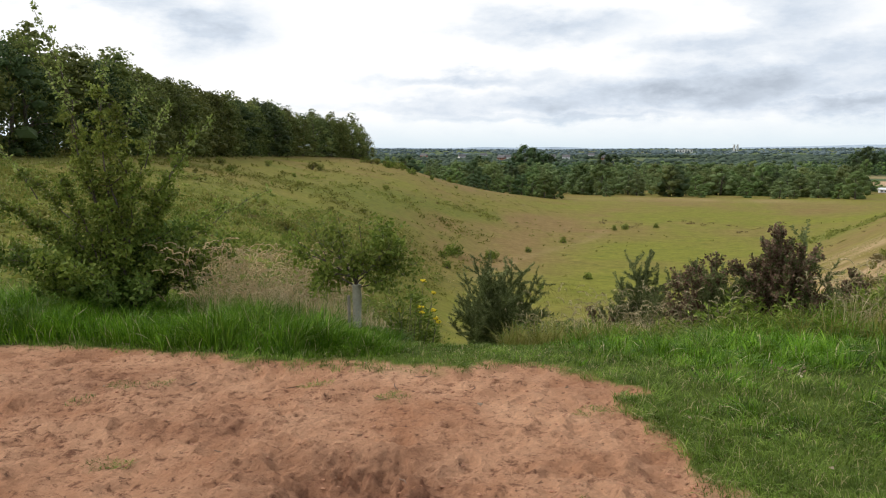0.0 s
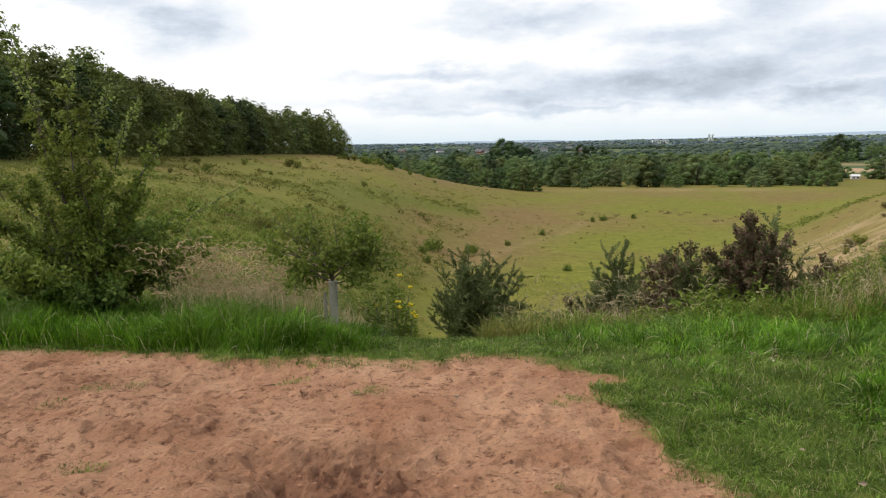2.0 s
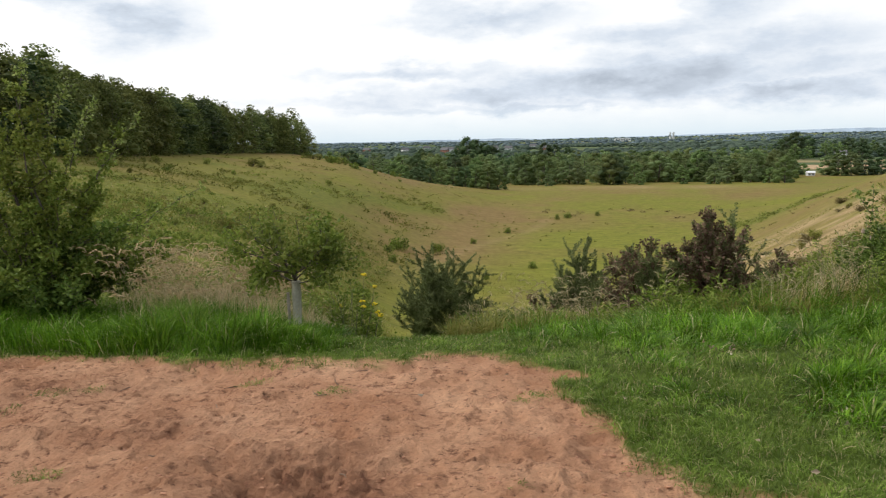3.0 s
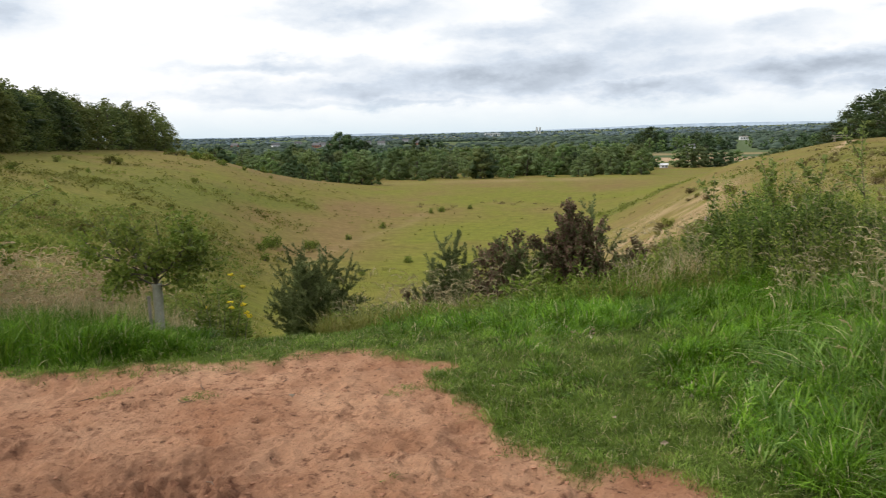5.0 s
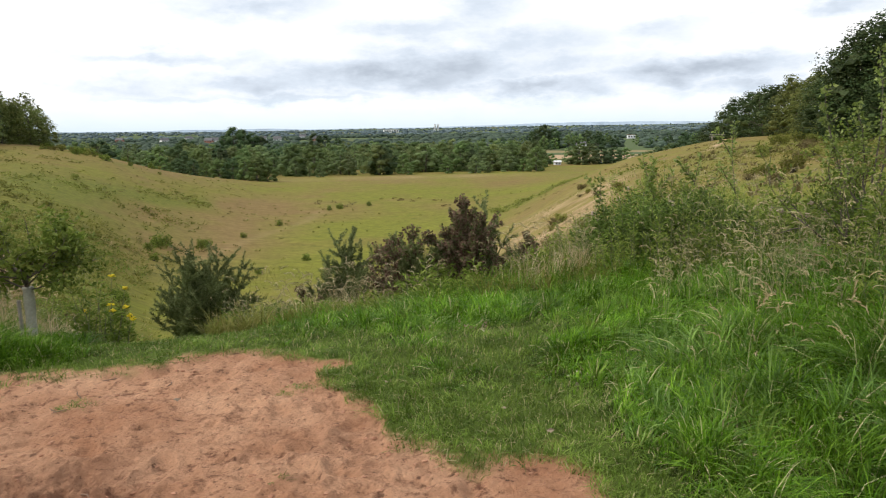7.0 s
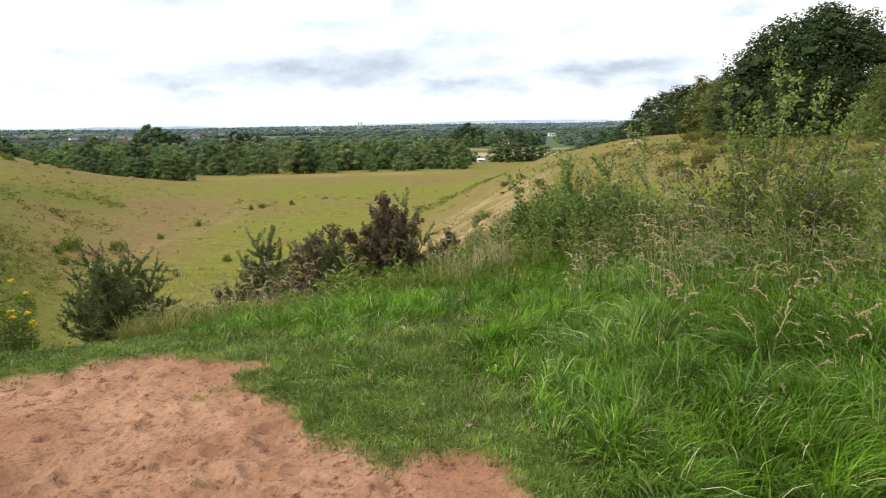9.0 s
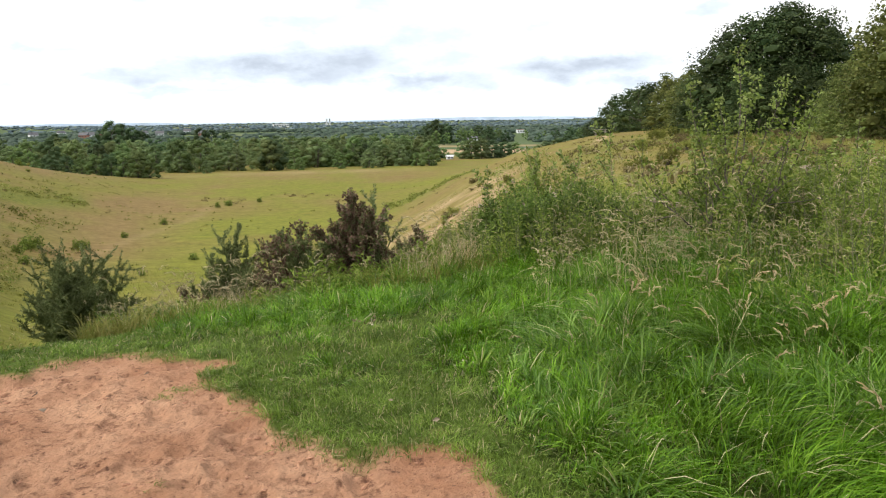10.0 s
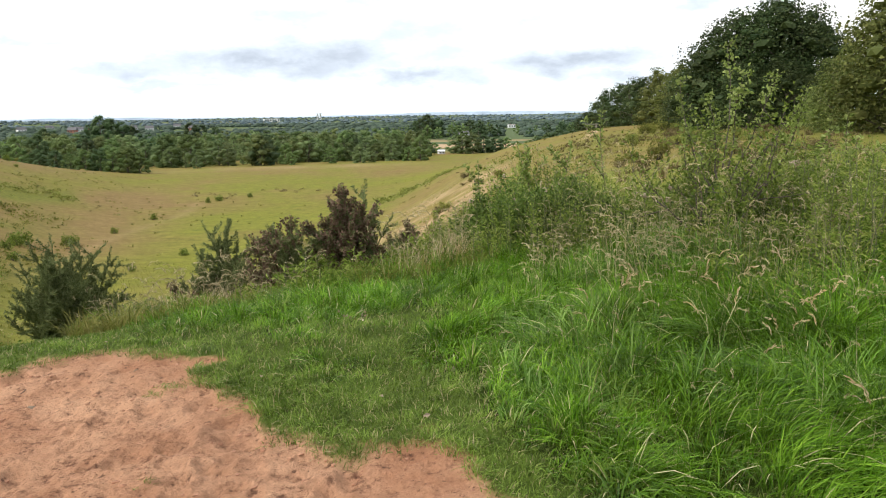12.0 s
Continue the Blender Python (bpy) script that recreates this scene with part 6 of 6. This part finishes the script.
def along_scarp(x, y):
    b, d = polar(x, y)
    return np.exp(-((d - scarp_line(b)) / 6.5) ** 2) * step(34.5, 33, b) + np.exp(-((d - 58) / 2.5) ** 2) * step(32.5, 34, b)


def seed_grass(name, label, n, b0, b1, d0, d1, seed, tall, keep, arch=0.5, head=1.0, mat=M_SEED):
    """Tall stalks with slim drooping pale seed heads."""
    rng = np.random.default_rng(seed)
    x, y = plan_points(n, b0, b1, d0, d1, rng)
    k = rng.uniform(size=n) < keep(x, y)
    x, y = x[k], y[k]
    n = len(x)
    z = height(x, y)
    h = tall * rng.uniform(0.5, 1.35, n)
    ln = rng.normal(size=(n, 2)) * 0.22 + [-0.06, 0.02]
    s = Soup()
    base = np.stack([x, y, z - 0.02], -1)
    blades(s, base, h, np.full(n, 0.003), ln, rng, 0.0)
    p = base + np.concatenate([ln * h[:, None], h[:, None]], 1)
    side = unit(np.concatenate([ln + rng.normal(size=(n, 2)) * 0.3, np.zeros((n, 1))], 1))
    size = rng.uniform(0.6, 1.2, n) * head
    for q in range(6):
        w = unit(side * (0.25 + arch * 0.4 * q) + [[0, 0, 0.8 - arch * 0.42 * q]])
        for r in range(2):
            leaves(s, p + rng.normal(size=(n, 3)) * 0.002, w + rng.normal(size=(n, 3)) * 0.22, 0.028 * size, 0.17, rng)
        p = p + w * (0.017 * size)[:, None]
    return tagged(part(name, s, mat), label, "grass", kind="stuff")


mounds("slope_weeds", "leafy olive weeds in patches on the rough slope", M_SCRUB, 2000, -34, 2, 13, 80, 151, weed_patches, 0.33, 0.145, 18)
mounds("slope_weeds", "fresh green leafy weeds on the rough slope", M_HAWLEAF, 1900, -34, 0, 11, 60, 152, weed_patches, 0.26, 0.10)
mounds("bramble_patch", "fresh yellow-green brambles in a patch on the slope", M_YOUNG, 420, -20, -11, 24, 48, 159, lambda x, y: np.exp(-((polar(x, y)[0] + 15.5) / 3) ** 2) * step(-0.4, 0.2, fbm(x, y, 5, 55)), 0.36, 0.15, 22)
seed_grass("slope_seeding_grass", "pale seeding grass standing on the near slope", 420, -30, 0, 9.5, 24, 168, 0.62, lambda x, y: step(-0.2, 0.4, fbm(x, y, 3, 56)), head=1.4, mat=M_STRAW)
mounds("slope_bracken", "brown dying weeds on the rough slope", M_BRACKEN, 900, -34, 6, 20, 110, 153, lambda x, y: step(0.1, 0.5, fbm(x, y, 12, 44)), 0.25, 0.11)
mounds("flank_weeds", "clumps of green weeds over the hill below the wood", M_SCRUB, 1500, -32, 4, 45, 140, 167, lambda x, y: step(-0.05, 0.35, fbm(x, y, 7, 58, 3)), 0.42, 0.26, 14)
mounds("band_weeds", "band of green weeds across the far flank", M_SCRUB, 1100, -11, 6, 72, 130, 154, along_band, 0.34, 0.2, 18)
mounds("scarp_weeds", "dark weeds along the scarp of the spur", M_SCRUB, 2200, 26, 39, 50, 160, 155, along_scarp, 0.42, 0.22, 15)
mounds("floor_weeds", "brownish weed patches on the valley floor", M_BRACKEN, 1300, 8, 26, 100, 160, 158, lambda x, y: np.exp(-((polar(x, y)[0] - 19) / 3.5) ** 2 - ((polar(x, y)[1] - 128) / 10) ** 2) * step(-0.2, 0.4, fbm(x, y, 5, 48)), 0.42, 0.24, 16)
mounds("spur_weeds", "brown and olive weeds on the sandy spur", M_BRACKEN, 320, 25, 46, 22, 110, 156, lambda x, y: step(0.0, 0.5, fbm(x, y, 5, 45)), 0.2, 0.10, 18)
mounds("brow_weeds", "green weeds on the flank of the hill", M_SCRUB, 1500, 39, 64, 14, 100, 157, lambda x, y: step(0.05, 0.45, fbm(x, y, 6, 46)) * step(40, 46, polar(x, y)[0]), 0.32, 0.12)


seed_grass("seeding_grass", "tall grass with slim pale drooping seed heads", 2000, 40, 72, 3.6, 8.6, 111, 0.40, lambda x, y: step(0.14, 0.24, grass_height(x, y)) * (0.15 + 0.85 * step(4.6, 6.0, polar(x, y)[1])) * step(-0.3, 0.3, fbm(x, y, 0.8, 49)), arch=0.6, head=1.0)
seed_grass("tall_seeding_grass", "tall seeding grass standing over the weeds", 520, 42, 72, 6.0, 8.6, 114, 0.78, lambda x, y: 0.3 + step(-0.2, 0.3, fbm(x, y, 0.9, 66)), arch=0.5, head=1.15)
seed_grass("plumed_grass", "tan plumed grass heads arching over the green", 75, 47, 68, 3.7, 5.6, 115, 0.44, lambda x, y: step(0.0, 0.3, fbm(x, y, 0.7, 67)), arch=0.35, head=1.5, mat=M_STRAW)
seed_grass("seeding_grass", "pale seeding grass behind the green bank", 700, -20, -7, 7.0, 9.3, 112, 0.66, lambda x, y: step(0.9, 1.6, beyond_sand(x, y)) * step(1, -4, polar(x, y)[0]), head=1.7, mat=M_STRAW)
seed_grass("seeding_grass", "pale seeding grass among the gorse", 800, 6, 36, 7.2, 9.4, 113, 0.48, lambda x, y: step(-0.2, 0.4, fbm(x, y, 0.9, 28)), head=1.3)

# ---- small litter on the sand ----


def litter():
    rng = np.random.default_rng(130)
    s = Soup()
    x, y = plan_points(5200, -36, 40, 2.3, 6.8, rng)
    k = (beyond_sand(x, y) < 0.05) & (fbm(x, y, 0.7, 18) + 0.3 * rng.normal(size=len(x)) > 0.05)
    for px, py in zip(x[k], y[k]):
        r = 0.004 + 0.009 * rng.uniform() ** 3
        c = ICO1[0][:, :] * (1 + 0.3 * rng.normal(size=(len(ICO1[0]), 1)).clip(-1, 1)) * [r * 1.3, r, r * 0.6]
        s.add(c + [px, py, float(height(np.array(px), np.array(py))) + r * 0.25], ICO1[1])
    tagged(part("sand_clods", s, M_CLOD), "small dark clods and crumbs on the sand", "clods", kind="stuff")
    for i in range(11):
        b, d = rng.uniform(-30, 16), rng.uniform(3.2, 5.6)
        at = on_land(b, d)
        tw = thing("twig", at, "thin dead twig lying on the sand", "twig", "fallen twigs", rng.uniform(0, 6))
        t = Soup()
        ln = rng.uniform(0.05, 0.16)
        tube(t, [(-ln / 2, 0, 0.006), (0, 0.008, 0.009), (ln / 2, -0.004, 0.006)], [0.004, 0.0045, 0.002], 5)
        part("stem", t, M_STICK, tw)
    spots = [(-24.4, 6.75), (-23.9, 6.7), (-24.1, 6.95), (-19.0, 6.5), (-14.2, 5.62), (-21.5, 6.6)] + [(rng.uniform(-32, 40), rng.uniform(3.4, 6.4)) for i in range(16)]
    for b, d in spots:
        at = on_land(b, d)
        lf = Soup()
        leaves(lf, np.array([[0, 0, 0.012]]), np.array([[1.0, 0, 0.1]]), np.array([rng.uniform(0.03, 0.06)]), 0.6, rng)
        ob = tagged(new("fallen_leaf", lf.mesh("fallen_leaf", M_DEADLEAF)), "pale curled dead leaf on the ground", "leaf", "fallen leaves")
        ob.matrix_basis = Matrix.Translation(at + Vector((0, 0, 0.01))) @ Matrix.Rotation(rng.uniform(0, 6), 4, "Z")


litter()
